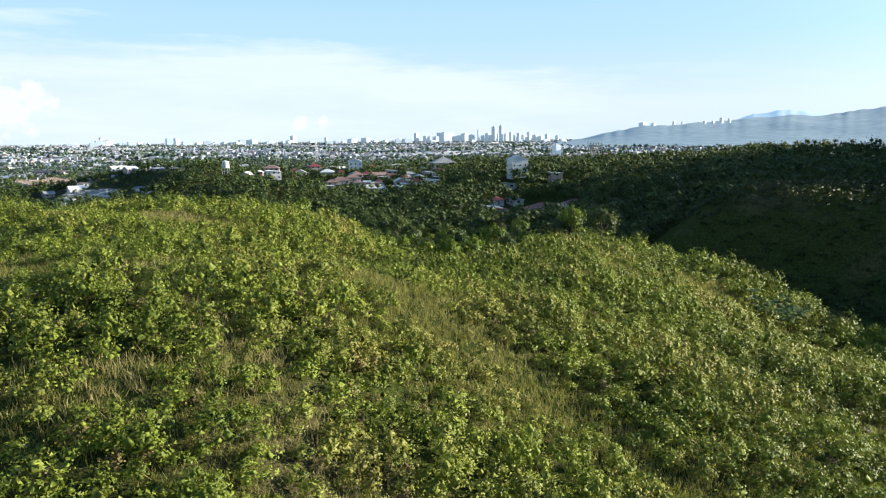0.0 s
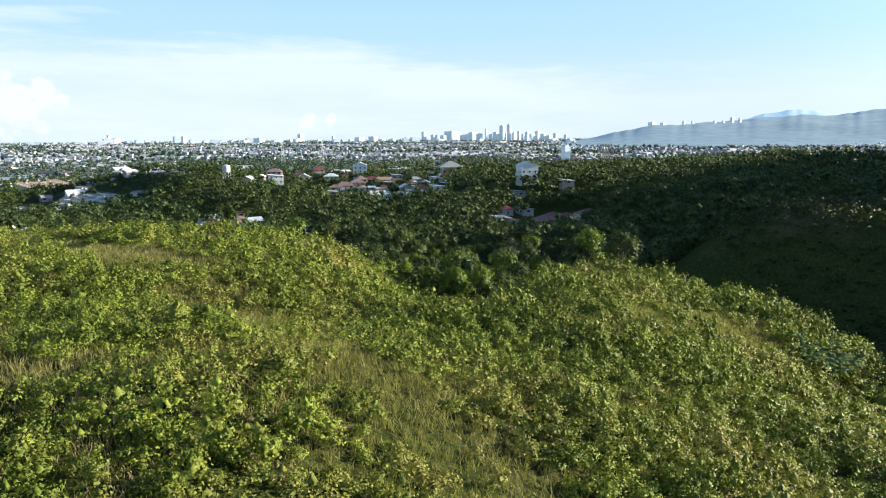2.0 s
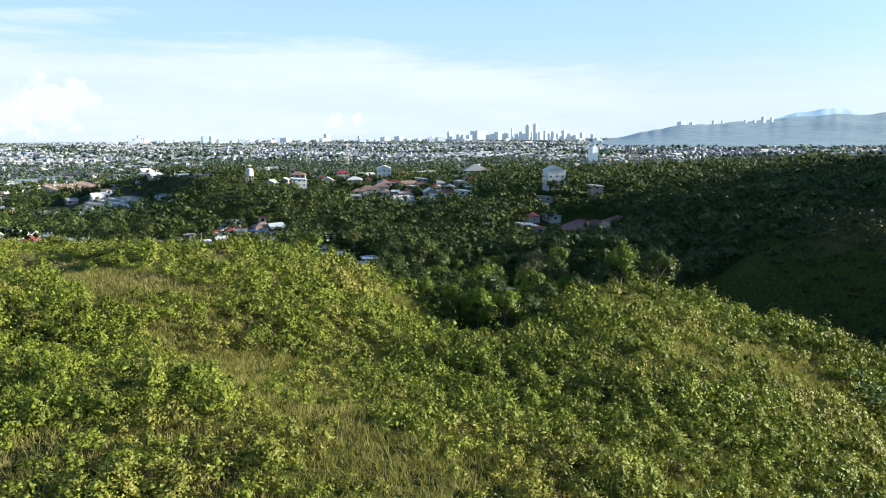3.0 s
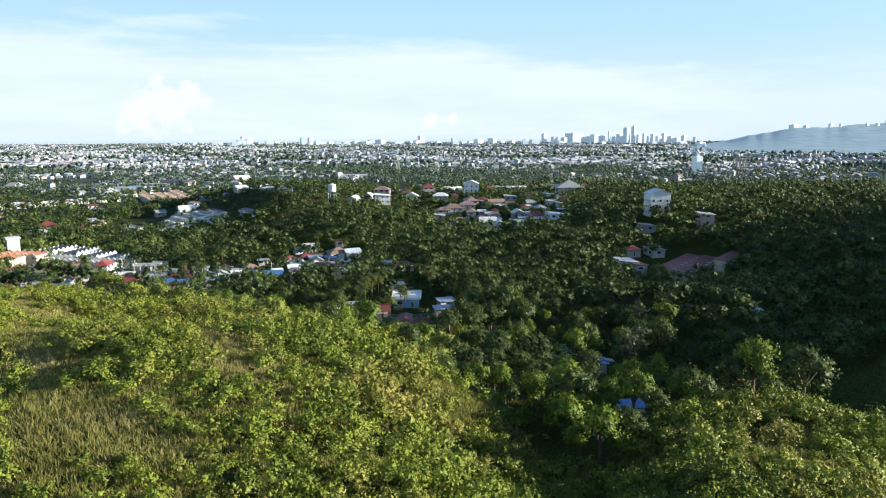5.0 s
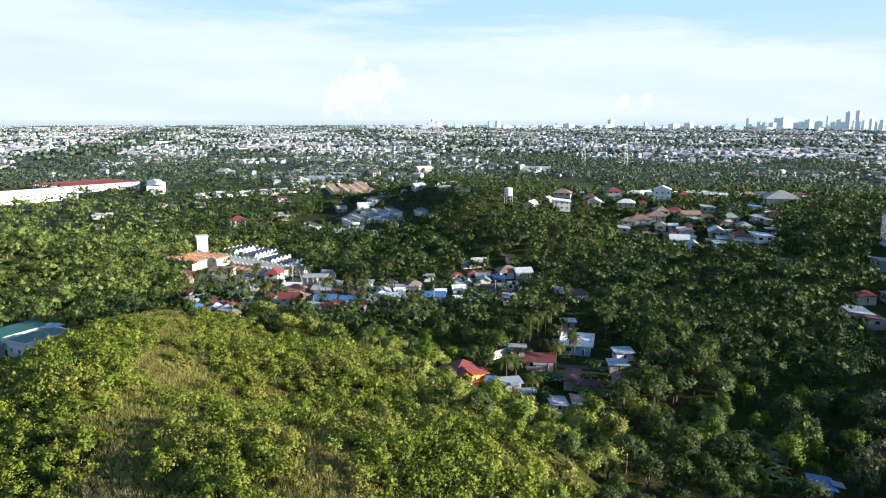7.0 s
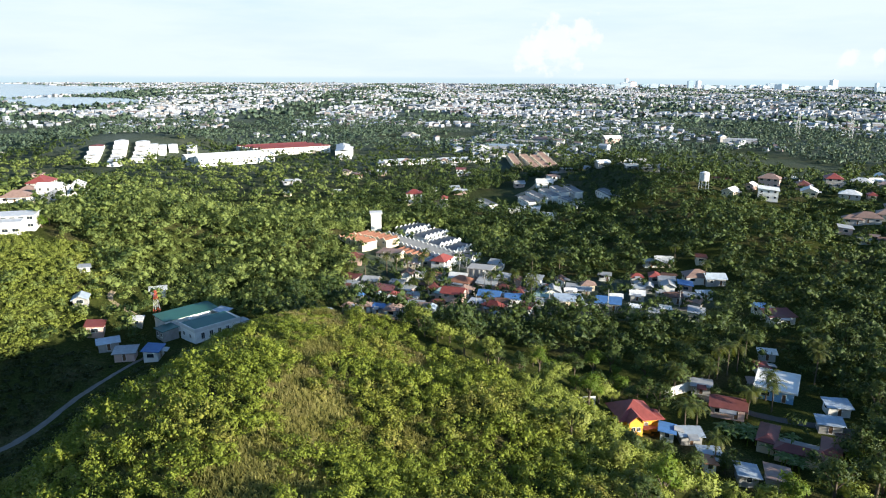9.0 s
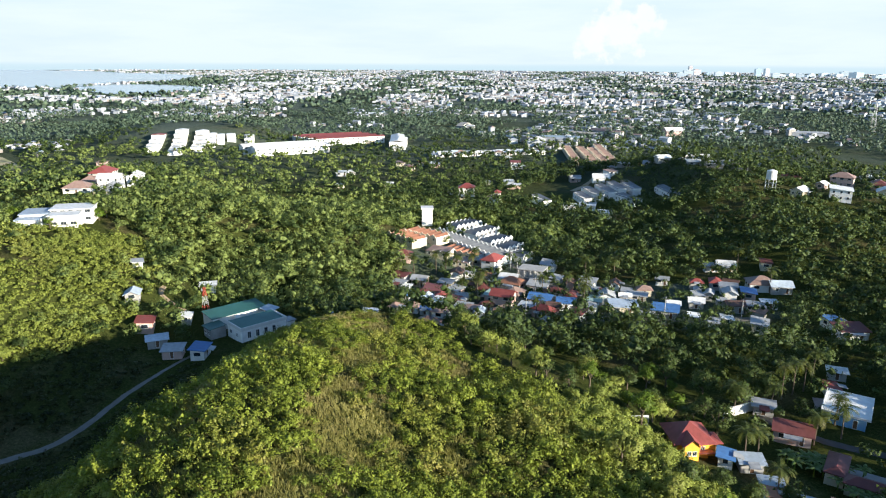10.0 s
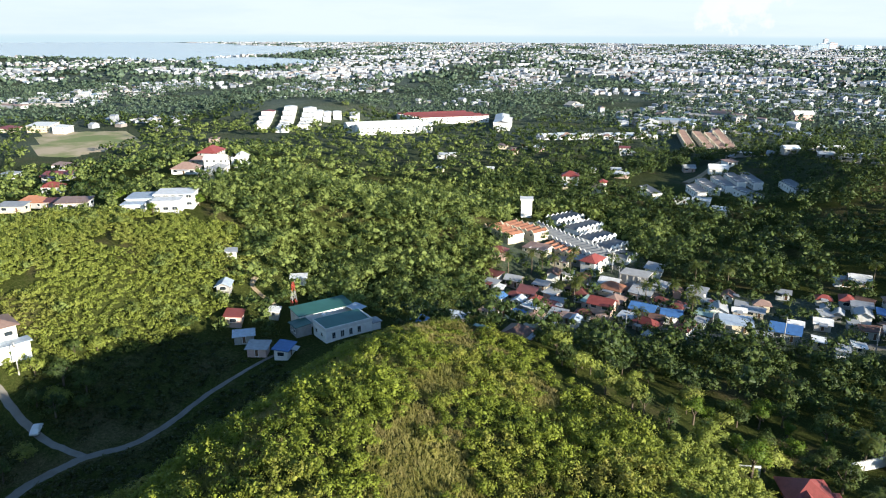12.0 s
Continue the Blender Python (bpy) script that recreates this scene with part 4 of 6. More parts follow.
def town_place(x, y):
    far = np.hypot(x, y)
    return (far > 540) & (far < 4600) & (np.abs(np.arctan2(x, y) + 0.5) < 1.12) & ~wet(x, y) & ~blocked(x, y) & ~inside(x, y, FIELD) & (grain(x, y, 90, 5) + 0.5 * grain(x, y, 33, 2) < 0.26 - 0.42 * (far < 900) - 0.2 * (far < 1300) - 0.3 * ((y < 0.55 * -x) & (far < 3200)))


def town_rows(rng, x, y):
    n, far = len(x), np.hypot(x, y)
    w = 4.2 + 4.5 * rng.random(n) ** 2 + 26 * (rng.random(n) > 0.965)
    d = 4 + 3 * rng.random(n) + 12 * (rng.random(n) > 0.975)
    grow = 1 + far / 7000
    turn = 0.6 + 0.5 * np.sin(x / 300) + 0.4 * rng.normal(size=n)
    return w * grow, d * grow, 2.3 + 1.2 * rng.random(n) + 5 * rng.random(n) ** 11, turn


x, y = scatter(rng, (-1700, 1200, 0, 1800), 19, lambda x, y: town_place(x, y) & (np.hypot(x, y) < 1700))
order = np.argsort(np.hypot(x, y))
x, y = x[order], y[order]
NEAR_TOWN = (x[:80].copy(), y[:80].copy())
x, y = x[80:], y[80:]
block_stuff("town_houses", "pale low houses spread over the plain", x, y, *town_rows(rng, x, y), FAR_BLOCK, rng)
x, y = scatter(rng, (-4500, 2600, -100, 4600), 28, lambda x, y: town_place(x, y) & (np.hypot(x, y) >= 1700))
block_stuff("distant_town", "pale roofs of the distant town", x, y, *town_rows(rng, x, y), FAR_BLOCK, rng)


# ==== houses ====
PAINT = {
    "m": ("maroon rusted", (0.17, 0.055, 0.048)), "g": ("grey galvanised", (0.36, 0.37, 0.38)), "w": ("white painted", (0.78, 0.78, 0.76)),
    "b": ("bright blue", (0.07, 0.18, 0.40)), "l": ("pale blue", (0.42, 0.49, 0.56)), "r": ("dull red", (0.27, 0.065, 0.055)),
    "t": ("brownish pink", (0.31, 0.205, 0.165)), "n": ("dark brown", (0.15, 0.085, 0.065)), "e": ("faded green", (0.33, 0.46, 0.42)),
    "o": ("orange tiled", (0.38, 0.17, 0.10)),
}
ROOF = {k: plain_material("roof_" + n.split()[0], c, rough=0.55, spread=0.35, scale=0.8, fine=9.0, bump=0.2, each=0.15) for k, (n, c) in PAINT.items()}
WALLS = {"white": plain_material("white_wall", (0.80, 0.79, 0.76), spread=0.18), "cream": plain_material("cream_wall", (0.62, 0.54, 0.40), spread=0.2),
         "grey": plain_material("bare_concrete", (0.40, 0.39, 0.37), rough=0.85, spread=0.3), "pink": plain_material("pink_wall", (0.60, 0.42, 0.36), spread=0.2),
         "blue": plain_material("blue_wall", (0.22, 0.45, 0.70), spread=0.2), "yellow": plain_material("orange_yellow_wall", (0.85, 0.42, 0.05), spread=0.15)}
GREEN_ROOF = plain_material("green_metal_roof", (0.035, 0.125, 0.105), rough=0.45, spread=0.25, scale=0.3)
DARK_GLASS = plain_material("dark_glass", (0.03, 0.04, 0.05), rough=0.12, spread=0.1, bump=0, spec=0.6)
TRIM = plain_material("white_trim", (0.78, 0.77, 0.74), spread=0.1)
WOOD_DOOR = plain_material("wooden_door", (0.16, 0.09, 0.05), rough=0.6)
STEEL = plain_material("painted_steel", (0.55, 0.56, 0.57), rough=0.5, metal=0.3)
RED_STEEL = plain_material("red_steel", (0.55, 0.10, 0.07), rough=0.5)
ASPHALT = plain_material("pale_dirt_road", (0.23, 0.21, 0.18), rough=0.95, spread=0.3, scale=0.4, fine=3.0)
LANE = plain_material("worn_asphalt", (0.085, 0.08, 0.075), rough=0.9, spread=0.3, scale=0.5, fine=3.0)
EARTH = plain_material("bare_earth", (0.40, 0.30, 0.19), rough=0.95, spread=0.35, scale=0.08, fine=1.5, bump=0.4)
WATER = plain_material("lagoon_water", (0.26, 0.38, 0.46), rough=0.15, spread=0.15, scale=0.002, bump=0)
TYRE = plain_material("tyre_rubber", (0.03, 0.03, 0.03), rough=0.85, bump=0)



def meadow_material():
    m = bpy.data.materials.new("cleared_field")
    m.use_nodes = True
    add = nodes_of(m)
    place = add("ShaderNodeNewGeometry").outputs["Position"]
    wide = add("ShaderNodeTexNoise", None, Vector=place, Scale=0.022, Detail=6.0, Roughness=0.6).outputs[0]
    hue = ramp(add, wide, (0.42, (0.17, 0.21, 0.06)), (0.5, (0.29, 0.27, 0.12)), (0.58, (0.46, 0.36, 0.23)))
    skin = add("ShaderNodeBsdfPrincipled", None, Base_Color=hue, Roughness=0.95)
    add("ShaderNodeOutputMaterial", None, Surface=skin.outputs[0])
    return m


MEADOW = meadow_material()


def solid(name, verts, faces, *materials, kinds=None):
    me = bpy.data.meshes.new(name)
    me.from_pydata([tuple(v) for v in verts], [], [tuple(f) for f in faces])
    for m in materials:
        me.materials.append(m)
    if kinds:
        me.polygons.foreach_set("material_index", kinds)
    me.update()
    return me


BOX = [(0, 3, 2, 1), (4, 5, 6, 7), (0, 1, 5, 4), (1, 2, 6, 5), (2, 3, 7, 6), (3, 0, 4, 7)]


def box(x0, x1, y0, y1, z0, z1):
    return [(x0, y0, z0), (x1, y0, z0), (x1, y1, z0), (x0, y1, z0), (x0, y0, z1), (x1, y0, z1), (x1, y1, z1), (x0, y1, z1)], BOX


def hip_roof(w, d, rise, t=0.16, z=0.0):
    r = max(0.15, (w - d) / 2)
    v = [(-w / 2, -d / 2, z - t), (w / 2, -d / 2, z - t), (w / 2, d / 2, z - t), (-w / 2, d / 2, z - t),
         (-w / 2, -d / 2, z), (w / 2, -d / 2, z), (w / 2, d / 2, z), (-w / 2, d / 2, z), (-r, 0, z + rise), (r, 0, z + rise)]
    f = [(3, 2, 1, 0), (0, 1, 5, 4), (1, 2, 6, 5), (2, 3, 7, 6), (3, 0, 4, 7), (4, 5, 9, 8), (6, 7, 8, 9), (5, 6, 9), (7, 4, 8)]
    return v, f


def gable_roof(w, d, rise, t=0.16, z=0.0):
    """Two sloping slabs that meet at a ridge along x."""
    v = []
    for x in (-w / 2, w / 2):
        v += [(x, -d / 2, z), (x, 0, z + rise), (x, d / 2, z), (x, d / 2, z - t), (x, 0, z + rise - t), (x, -d / 2, z - t)]
    f = [(0, 6, 7, 1), (1, 7, 8, 2), (3, 9, 10, 4), (4, 10, 11, 5), (0, 5, 11, 6), (2, 8, 9, 3), (0, 1, 4, 5), (1, 2, 3, 4), (11, 10, 7, 6), (10, 9, 8, 7)]
    return v, f


def slope_roof(w, d, rise, t=0.14, z=0.0):
    v = [(-w / 2, -d / 2, z - t), (w / 2, -d / 2, z - t), (w / 2, d / 2, z + rise - t), (-w / 2, d / 2, z + rise - t),
         (-w / 2, -d / 2, z), (w / 2, -d / 2, z), (w / 2, d / 2, z + rise), (-w / 2, d / 2, z + rise)]
    return v, BOX


def house_walls(w, d, h, kind, rise):
    """Outer walls down into the slope; a gable or a sloping top where the roof asks for it."""
    v, f = box(-w / 2, w / 2, -d / 2, d / 2, -1.2, h)
    v, f = list(v), list(f)
    if kind == "g":
        v += [(-w / 2, 0, h + rise * 0.94), (w / 2, 0, h + rise * 0.94)]
        f += [(4, 7, 8), (6, 5, 9), (4, 8, 9, 5), (7, 6, 9, 8)]
    elif kind == "s":
        v[6], v[7] = (w / 2, d / 2, h + rise * 0.9), (-w / 2, d / 2, h + rise * 0.9)
    return v, f


def framed(w, h, name, inner):
    """A window or door leaf: a raised frame round a recessed field, facing -y."""
    a, b, c, e = w / 2, w / 2 - 0.09, 0.09, h - 0.09
    v = [(-a, 0, 0), (a, 0, 0), (a, 0, h), (-a, 0, h), (-a, -0.07, 0), (a, -0.07, 0), (a, -0.07, h), (-a, -0.07, h),
         (-b, -0.07, c), (b, -0.07, c), (b, -0.07, e), (-b, -0.07, e), (-b, -0.02, c), (b, -0.02, c), (b, -0.02, e), (-b, -0.02, e)]
    f = [(0, 1, 5, 4), (1, 2, 6, 5), (2, 3, 7, 6), (3, 0, 4, 7), (4, 5, 9, 8), (5, 6, 10, 9), (6, 7, 11, 10), (7, 4, 8, 11),
         (8, 9, 13, 12), (9, 10, 14, 13), (10, 11, 15, 14), (11, 8, 12, 15), (12, 13, 14, 15)]
    return solid(name, v, f, TRIM, inner, kinds=[0] * 12 + [1])


WINDOW, WIDE_WINDOW, DOOR = framed(1.1, 1.15, "window", DARK_GLASS), framed(1.9, 1.2, "window", DARK_GLASS), framed(0.95, 2.05, "door", WOOD_DOOR)


def fix_leaf(data, parent, x, y, z, turn):
    ob = part(data.name.split(".")[0], data, parent)
    ob.matrix_basis = pose(x, y, z, 0, 0, turn)
    return ob


def fix_deep(parent, x, y, z, turn, w=1.1, h=1.15):
    """A window of its own: frame with mullion, set-back pane and sill."""
    ob = part("window", solid("window", *merged([box(-w / 2, -w / 2 + 0.09, -0.08, 0.0, 0, h), box(w / 2 - 0.09, w / 2, -0.08, 0.0, 0, h), box(-w / 2 + 0.09, w / 2 - 0.09, -0.08, 0.0, h - 0.09, h),
                                                 box(-w / 2 + 0.09, w / 2 - 0.09, -0.08, 0.0, 0, 0.09), box(-0.03, 0.03, -0.06, 0.0, 0.09, h - 0.09)]), TRIM), parent)
    ob.matrix_basis = pose(x, y, z, 0, 0, turn)
    part("pane", solid("pane", *box(-w / 2 + 0.09, w / 2 - 0.09, -0.03, -0.005, 0.09, h - 0.09), DARK_GLASS), ob)
    part("sill", solid("sill", *box(-w / 2 - 0.08, w / 2 + 0.08, -0.16, 0.0, -0.08, -0.003), TRIM), ob)
    return ob


def openings(root, w, d, storeys, rng, storey=2.8, door=True):
    """Windows and a door on the four sides, just proud of the walls."""
    for s in range(storeys):
        z = s * storey + 1.0
        for side, length, off, turn in ((0, w, d / 2, 0), (1, d, w / 2, 90), (2, w, d / 2, 180), (3, d, w / 2, 270)):
            n = max(1, int(length // 3.0))
            for k in range(n):
                u = (k + 0.5) / n * length - length / 2
                a = radians(turn)
                px, py = u * math.cos(a) + off * math.sin(a), u * math.sin(a) - off * math.cos(a)
                if door and s == 0 and side == 0 and k == n // 2:
                    fix_leaf(DOOR, root, px, py, 0.05, turn)
                else:
                    fix_leaf(WIDE_WINDOW if length / n > 3.4 else WINDOW, root, px, py, z, turn)


WALL_TONES = ["white", "cream", "grey", "white", "pink", "grey"]
WALL_WORDS = {"white": "white", "cream": "cream", "grey": "bare concrete", "pink": "pinkish", "blue": "blue", "yellow": "orange-yellow"}
SHAPE_WORDS = {"h": "hipped", "g": "gabled", "s": "sloping"}
hrng = np.random.default_rng(21)


def house(x, y, w, code, turn, group, tone=None, where="among the trees", plain=False):
    paint, kind, storeys = code[0], code[1], 2 if code.endswith("2") else 1
    d = w * (0.62 + 0.2 * hrng.random())
    h = (2.5 if w > 5 else 2.1) * storeys + 0.1
    rise = {"h": 0.27, "g": 0.25, "s": 0.09}[kind] * d
    tone = tone or WALL_TONES[int(hrng.integers(len(WALL_TONES)))]
    root = new("house")
    root.matrix_basis = pose(x, y, float(land(x, y)) + 0.15, 0, 0, turn)
    tagged(root, f"{'two-storey ' if storeys == 2 else ''}{WALL_WORDS[tone]} house with {PAINT[paint][0]} {SHAPE_WORDS[kind]} roof {where}", "house", group)
    part("wall", solid("wall", *house_walls(w, d, h, kind, rise), WALLS[tone]), root)
    over = 0.55
    make = {"h": hip_roof, "g": gable_roof, "s": slope_roof}[kind]
    part("roof", solid("roof", *make(w + 2 * over, d + 2 * over, rise * (1 + 2 * over / d), z=h + 0.03), ROOF[paint]), root)
    if kind != "s":
        part("ridge_cap", solid("ridge_cap", *box(-(w / 2 if kind == "g" else max(0.3, (w - d) / 2)), (w / 2 if kind == "g" else max(0.3, (w - d) / 2)),
                                                  -0.14, 0.14, h + rise * (1 + 2 * over / d) - 0.02, h + rise * (1 + 2 * over / d) + 0.1), ROOF[paint]), root)
    if plain:
        fix_leaf(WIDE_WINDOW, root, -w / 4, -d / 2, 1.0, 0)
        fix_leaf(DOOR, root, w / 4, -d / 2, 0.0, 0)
        return root
    openings(root, w, d, storeys, hrng)
    if hrng.random() < 0.3:
        part("porch_roof", solid("porch_roof", *[(lambda q: ([(a, b - d / 2 - 1.0, c) for a, b, c in q[0]], q[1]))(slope_roof(w * 0.5, 2.0, 0.3, z=2.25))][0], ROOF["g" if paint != "g" else "m"]), root)
    return root


for rows, group, base, where in ((TOWN_HOUSES, "valley village houses", 28, "in the village"), (TOWN_HOUSES_B, "valley village houses", 24, "in the village"),
                                 (TOWN_HOUSES_C, "woodside houses", 38, "by the wood"), (HAMLET, "hamlet houses", 30, "in the hamlet"),
                                 (RIDGE_HOUSES, "ridge houses", 15, "on the ridge"), (RIDGE_HOUSES_B, "ridge houses", 15, "on the ridge"),
                                 (EAST_HOUSES, "houses in the east wood", 20, "in the wood"), (WEST_HUTS, "hillside huts", 60, "on the slope"),
                                 (VILLAS, "hilltop houses", 55, "on the hilltop"), (MIDDLE, "houses on the plain", 40, "on the plain")):
    for x, y, w, code in rows:
        house(x, y, w, code, base + 90 * int(hrng.integers(0, 2)) + float(hrng.normal()) * 7, group, where=where)


# Small sheds and huts that fill the village between the houses.
taken = [(x, y, w) for x, y, w, _ in ALL_HOUSES]
CODES = ["gs", "gs", "ms", "ws", "ts", "gg", "ng", "mh", "ng", "gs", "es", "gs"]
for outline, count, where, group in ((VILLAGE, 38, "in the village", "village sheds"), (HAMLET_YARD, 3, "in the hamlet", "hamlet sheds"), (RIDGE_VILLAGE, 22, "on the ridge", "ridge sheds")):
    xs, ys = [p[0] for p in outline], [p[1] for p in outline]
    tries = 0
    while count and tries < 4000:
        tries += 1
        x, y = float(hrng.uniform(min(xs), max(xs))), float(hrng.uniform(min(ys), max(ys)))
        w = 3.2 + 2.6 * float(hrng.random())
        if not inside(np.array([x]), np.array([y]), outline)[0] or any(math.hypot(x - a, y - b) < 0.5 * (w + c) for a, b, c in taken) or math.hypot(x + 172, y - 294) < 7:
            continue
        taken.append((x, y, w))
        count -= 1
        house(round(x, 1), round(y, 1), w, CODES[int(hrng.integers(len(CODES)))], 27 + 90 * int(hrng.integers(0, 2)) + float(hrng.normal()) * 9, group, where=where, plain=True)
for x, y in zip(*NEAR_TOWN):
    house(float(x), float(y), 6 + 5 * float(hrng.random()), ["ws", "gs", "wg", "ts", "rh", "gg", "mh", "ws"][int(hrng.integers(8))], 35 + float(hrng.normal()) * 20, "near plain houses", where="on the plain", plain=True)


# Crowded small pale houses in rows beyond the terraces.
for k in range(40):
    row, at = k % 2, k // 2 / 19
    house(-443 + 46 * at + 7 * row + float(hrng.normal()), 493 + 76 * at - 5 * row + float(hrng.normal()), 4.6 + 1.6 * float(hrng.random()),
          ["ws", "wg", "gs", "lg", "th", "ws"][int(hrng.integers(6))], 58 + float(hrng.normal()) * 6, "crowded rows on the plain", "white", "on the plain", True)


# ==== buildings of their own shape ====
def moved(shape, x, y, z=0.0, turn=0.0):
    c, s = math.cos(radians(turn)), math.sin(radians(turn))
    return [(a * c - b * s + x, a * s + b * c + y, q + z) for a, b, q in shape[0]], shape[1]


def red_house():
    root = new("house")
    root.matrix_basis = pose(-75.2, 226.6, float(land(-75.2, 226.6)) - 0.4, 0, 0, -41) @ Matrix.Diagonal((0.8, 0.8, 0.86, 1))
    tagged(root, "orange-yellow house under steep dark red roofs beside the wood", "house")
    part("wall", solid("wall", *box(-4.2, 3.2, -4.0, 4.0, -1.5, 4.4), WALLS["yellow"]), root)
    part("wall", solid("wall", *moved(house_walls(4.6, 3.6, 4.4, "g", 1.5), 3.2, -1.2), WALLS["yellow"]), root, "gabled bay wall")
    part("wall", solid("wall", *box(-1.5, 2.0, 4.0, 6.2, -1.5, 3.6), WALLS["yellow"]), root)
    part("roof", solid("roof", *moved(hip_roof(10.8, 11.0, 3.2, z=4.4), -0.8, 0), ROOF["r"]), root, "dark red hipped roof")
    part("roof", solid("roof", *moved(gable_roof(6.8, 5.0, 1.9, z=4.5), 2.8, -1.2), ROOF["r"]), root, "dark red gabled roof")
    part("roof", solid("roof", *moved(hip_roof(5.6, 4.4, 1.3, z=3.7), 0.3, 5.4), ROOF["r"]), root, "dark red lower roof")
    part("awning", solid("awning", *moved(slope_roof(4.2, 2.4, 0.4, z=2.3), 4.6, 2.6, 0, -90), ROOF["r"]), root, "bright red awning")
    for u, v, t in ((5.5, -1.9, 90), (5.5, -0.5, 90), (2.0, -4.0, 0), (-1.0, -4.0, 0), (3.2, 2.4, 90)):
        fix_deep(root, u, v, 2.0, t)
    fix_leaf(DOOR, root, -2.6, -4.0, 0.0, 0)


red_house()


def flat_house():
    root = new("house")
    root.matrix_basis = pose(-58.6, 267.2, float(land(-59.2, 268)), 0, 0, 13)
    tagged(root, "blue-walled house with a wide flat white roof in the hamlet", "house")
    part("wall", solid("wall", *box(-4.0, 4.0, -5.4, 5.4, -1, 2.8), WALLS["blue"]), root)
    part("roof", solid("roof", *box(-4.8, 4.8, -6.2, 6.2, 2.8, 3.0), WALLS["white"]), root)
    for x0, x1, y0, y1 in ((-4.8, 4.8, -6.2, -6.0), (-4.8, 4.8, 6.0, 6.2), (-4.8, -4.6, -6.0, 6.0), (4.6, 4.8, -6.0, 6.0)):
        part("parapet", solid("parapet", *box(x0, x1, y0, y1, 3.0, 3.25), WALLS["white"]), root)
    openings(root, 8.0, 10.8, 1, hrng, door=True)


flat_house()


def court_house():
    root = new("house")
    root.matrix_basis = pose(-46.5, 241.5, float(land(-46.5, 241.5)), 0, 0, 12)
    tagged(root, "low maroon-roofed house built round a small court", "house")
    for cx, cy, w, d, t in ((-5.5, 0, 9.0, 4.0, 90), (0.5, -4.4, 9.0, 4.0, 0), (6.0, 0.5, 8.0, 4.0, 90)):
        part("wall", solid("wall", *moved(box(-w / 2 + 0.4, w / 2 - 0.4, -d / 2 + 0.4, d / 2 - 0.4, -1, 2.6), cx, cy, 0, t), WALLS["cream"]), root)
        part("roof", solid("roof", *moved(hip_roof(w, d, 0.9, z=2.65), cx, cy, 0, t), ROOF["m"]), root)
    part("court_floor", solid("court_floor", *box(-3.5, 4.0, -2.4, 4.5, -0.6, 0.1), WALLS["grey"]), root)


court_house()


def school():
    root = new("school_building")
    root.matrix_basis = pose(0, 0, 2.5)
    tagged(root, "white school building with dark green metal roofs round a court", "building")
    part("wall", solid("wall", *box(-189.6, -181.5, 184.4, 198.0, -2, 3.5), WALLS["white"]), root, "white front wing")
    part("roof", solid("roof", *moved(slope_roof(13.2, 7.6, 0.5, z=3.55), -185.5, 191.2, 0, 90), GREEN_ROOF), root)
    for x0, x1, y0, y1 in ((-181.7, -181.4, 184.2, 198.2), (-189.8, -181.7, 184.2, 184.5), (-189.8, -181.7, 197.9, 198.2)):
        part("parapet", solid("parapet", *box(x0, x1, y0, y1, 3.1, 4.05), TRIM), root)
    part("wall", solid("wall", *box(-200.4, -194.2, 182.4, 198.6, -2, 3.6), WALLS["white"]), root, "white rear wing")
    part("roof", solid("roof", *moved(slope_roof(17.0, 7.0, 0.6, z=3.7), -197.3, 190.5, 0, 90), GREEN_ROOF), root)
    part("wall", solid("wall", *box(-194.2, -189.9, 179.6, 184.0, -2, 2.5), WALLS["grey"]), root, "low concrete side wing")
    part("roof", solid("roof", *moved(slope_roof(5.2, 5.0, 0.4, z=2.6), -192.0, 181.6, 0, 0), GREEN_ROOF), root)
    part("roof", solid("roof", *moved(slope_roof(5.0, 3.6, 0.4, z=3.6), -191.6, 198.6, 0, 12), ROOF["l"]), root, "pale metal link roof")
    part("wall", solid("wall", *box(-184.6, -181.6, 198.2, 200.8, -2, 2.3), WALLS["white"]), root)
    part("roof", solid("roof", *box(-185.0, -181.2, 198.2, 201.2, 2.3, 2.5), ROOF["g"]), root)
    for k in range(4):
        fix_deep(root, -181.5, 186.6 + 2.5 * k, 0.7, 90, 1.1, 1.9)
    for k in range(2):
        fix_deep(root, -187.6 + 3.4 * k, 184.4, 0.9, 0)
    for k in range(2):
        fix_deep(root, -193.1 + 2.1 * k, 179.6, 0.6, 0)
    for cx, cy, r, h in ((-192.6, 189.0, 0.7, 3.6), (-191.2, 191.4, 0.8, 3.4)):
        v, f = tube([(cx, cy, 0), (cx, cy, h - 0.3), (cx, cy, h)], (r, r, r * 0.3), 12)
        part("water_drum", solid("water_drum", v, f, WALLS["white"]), root, "white roof water drum")


school()


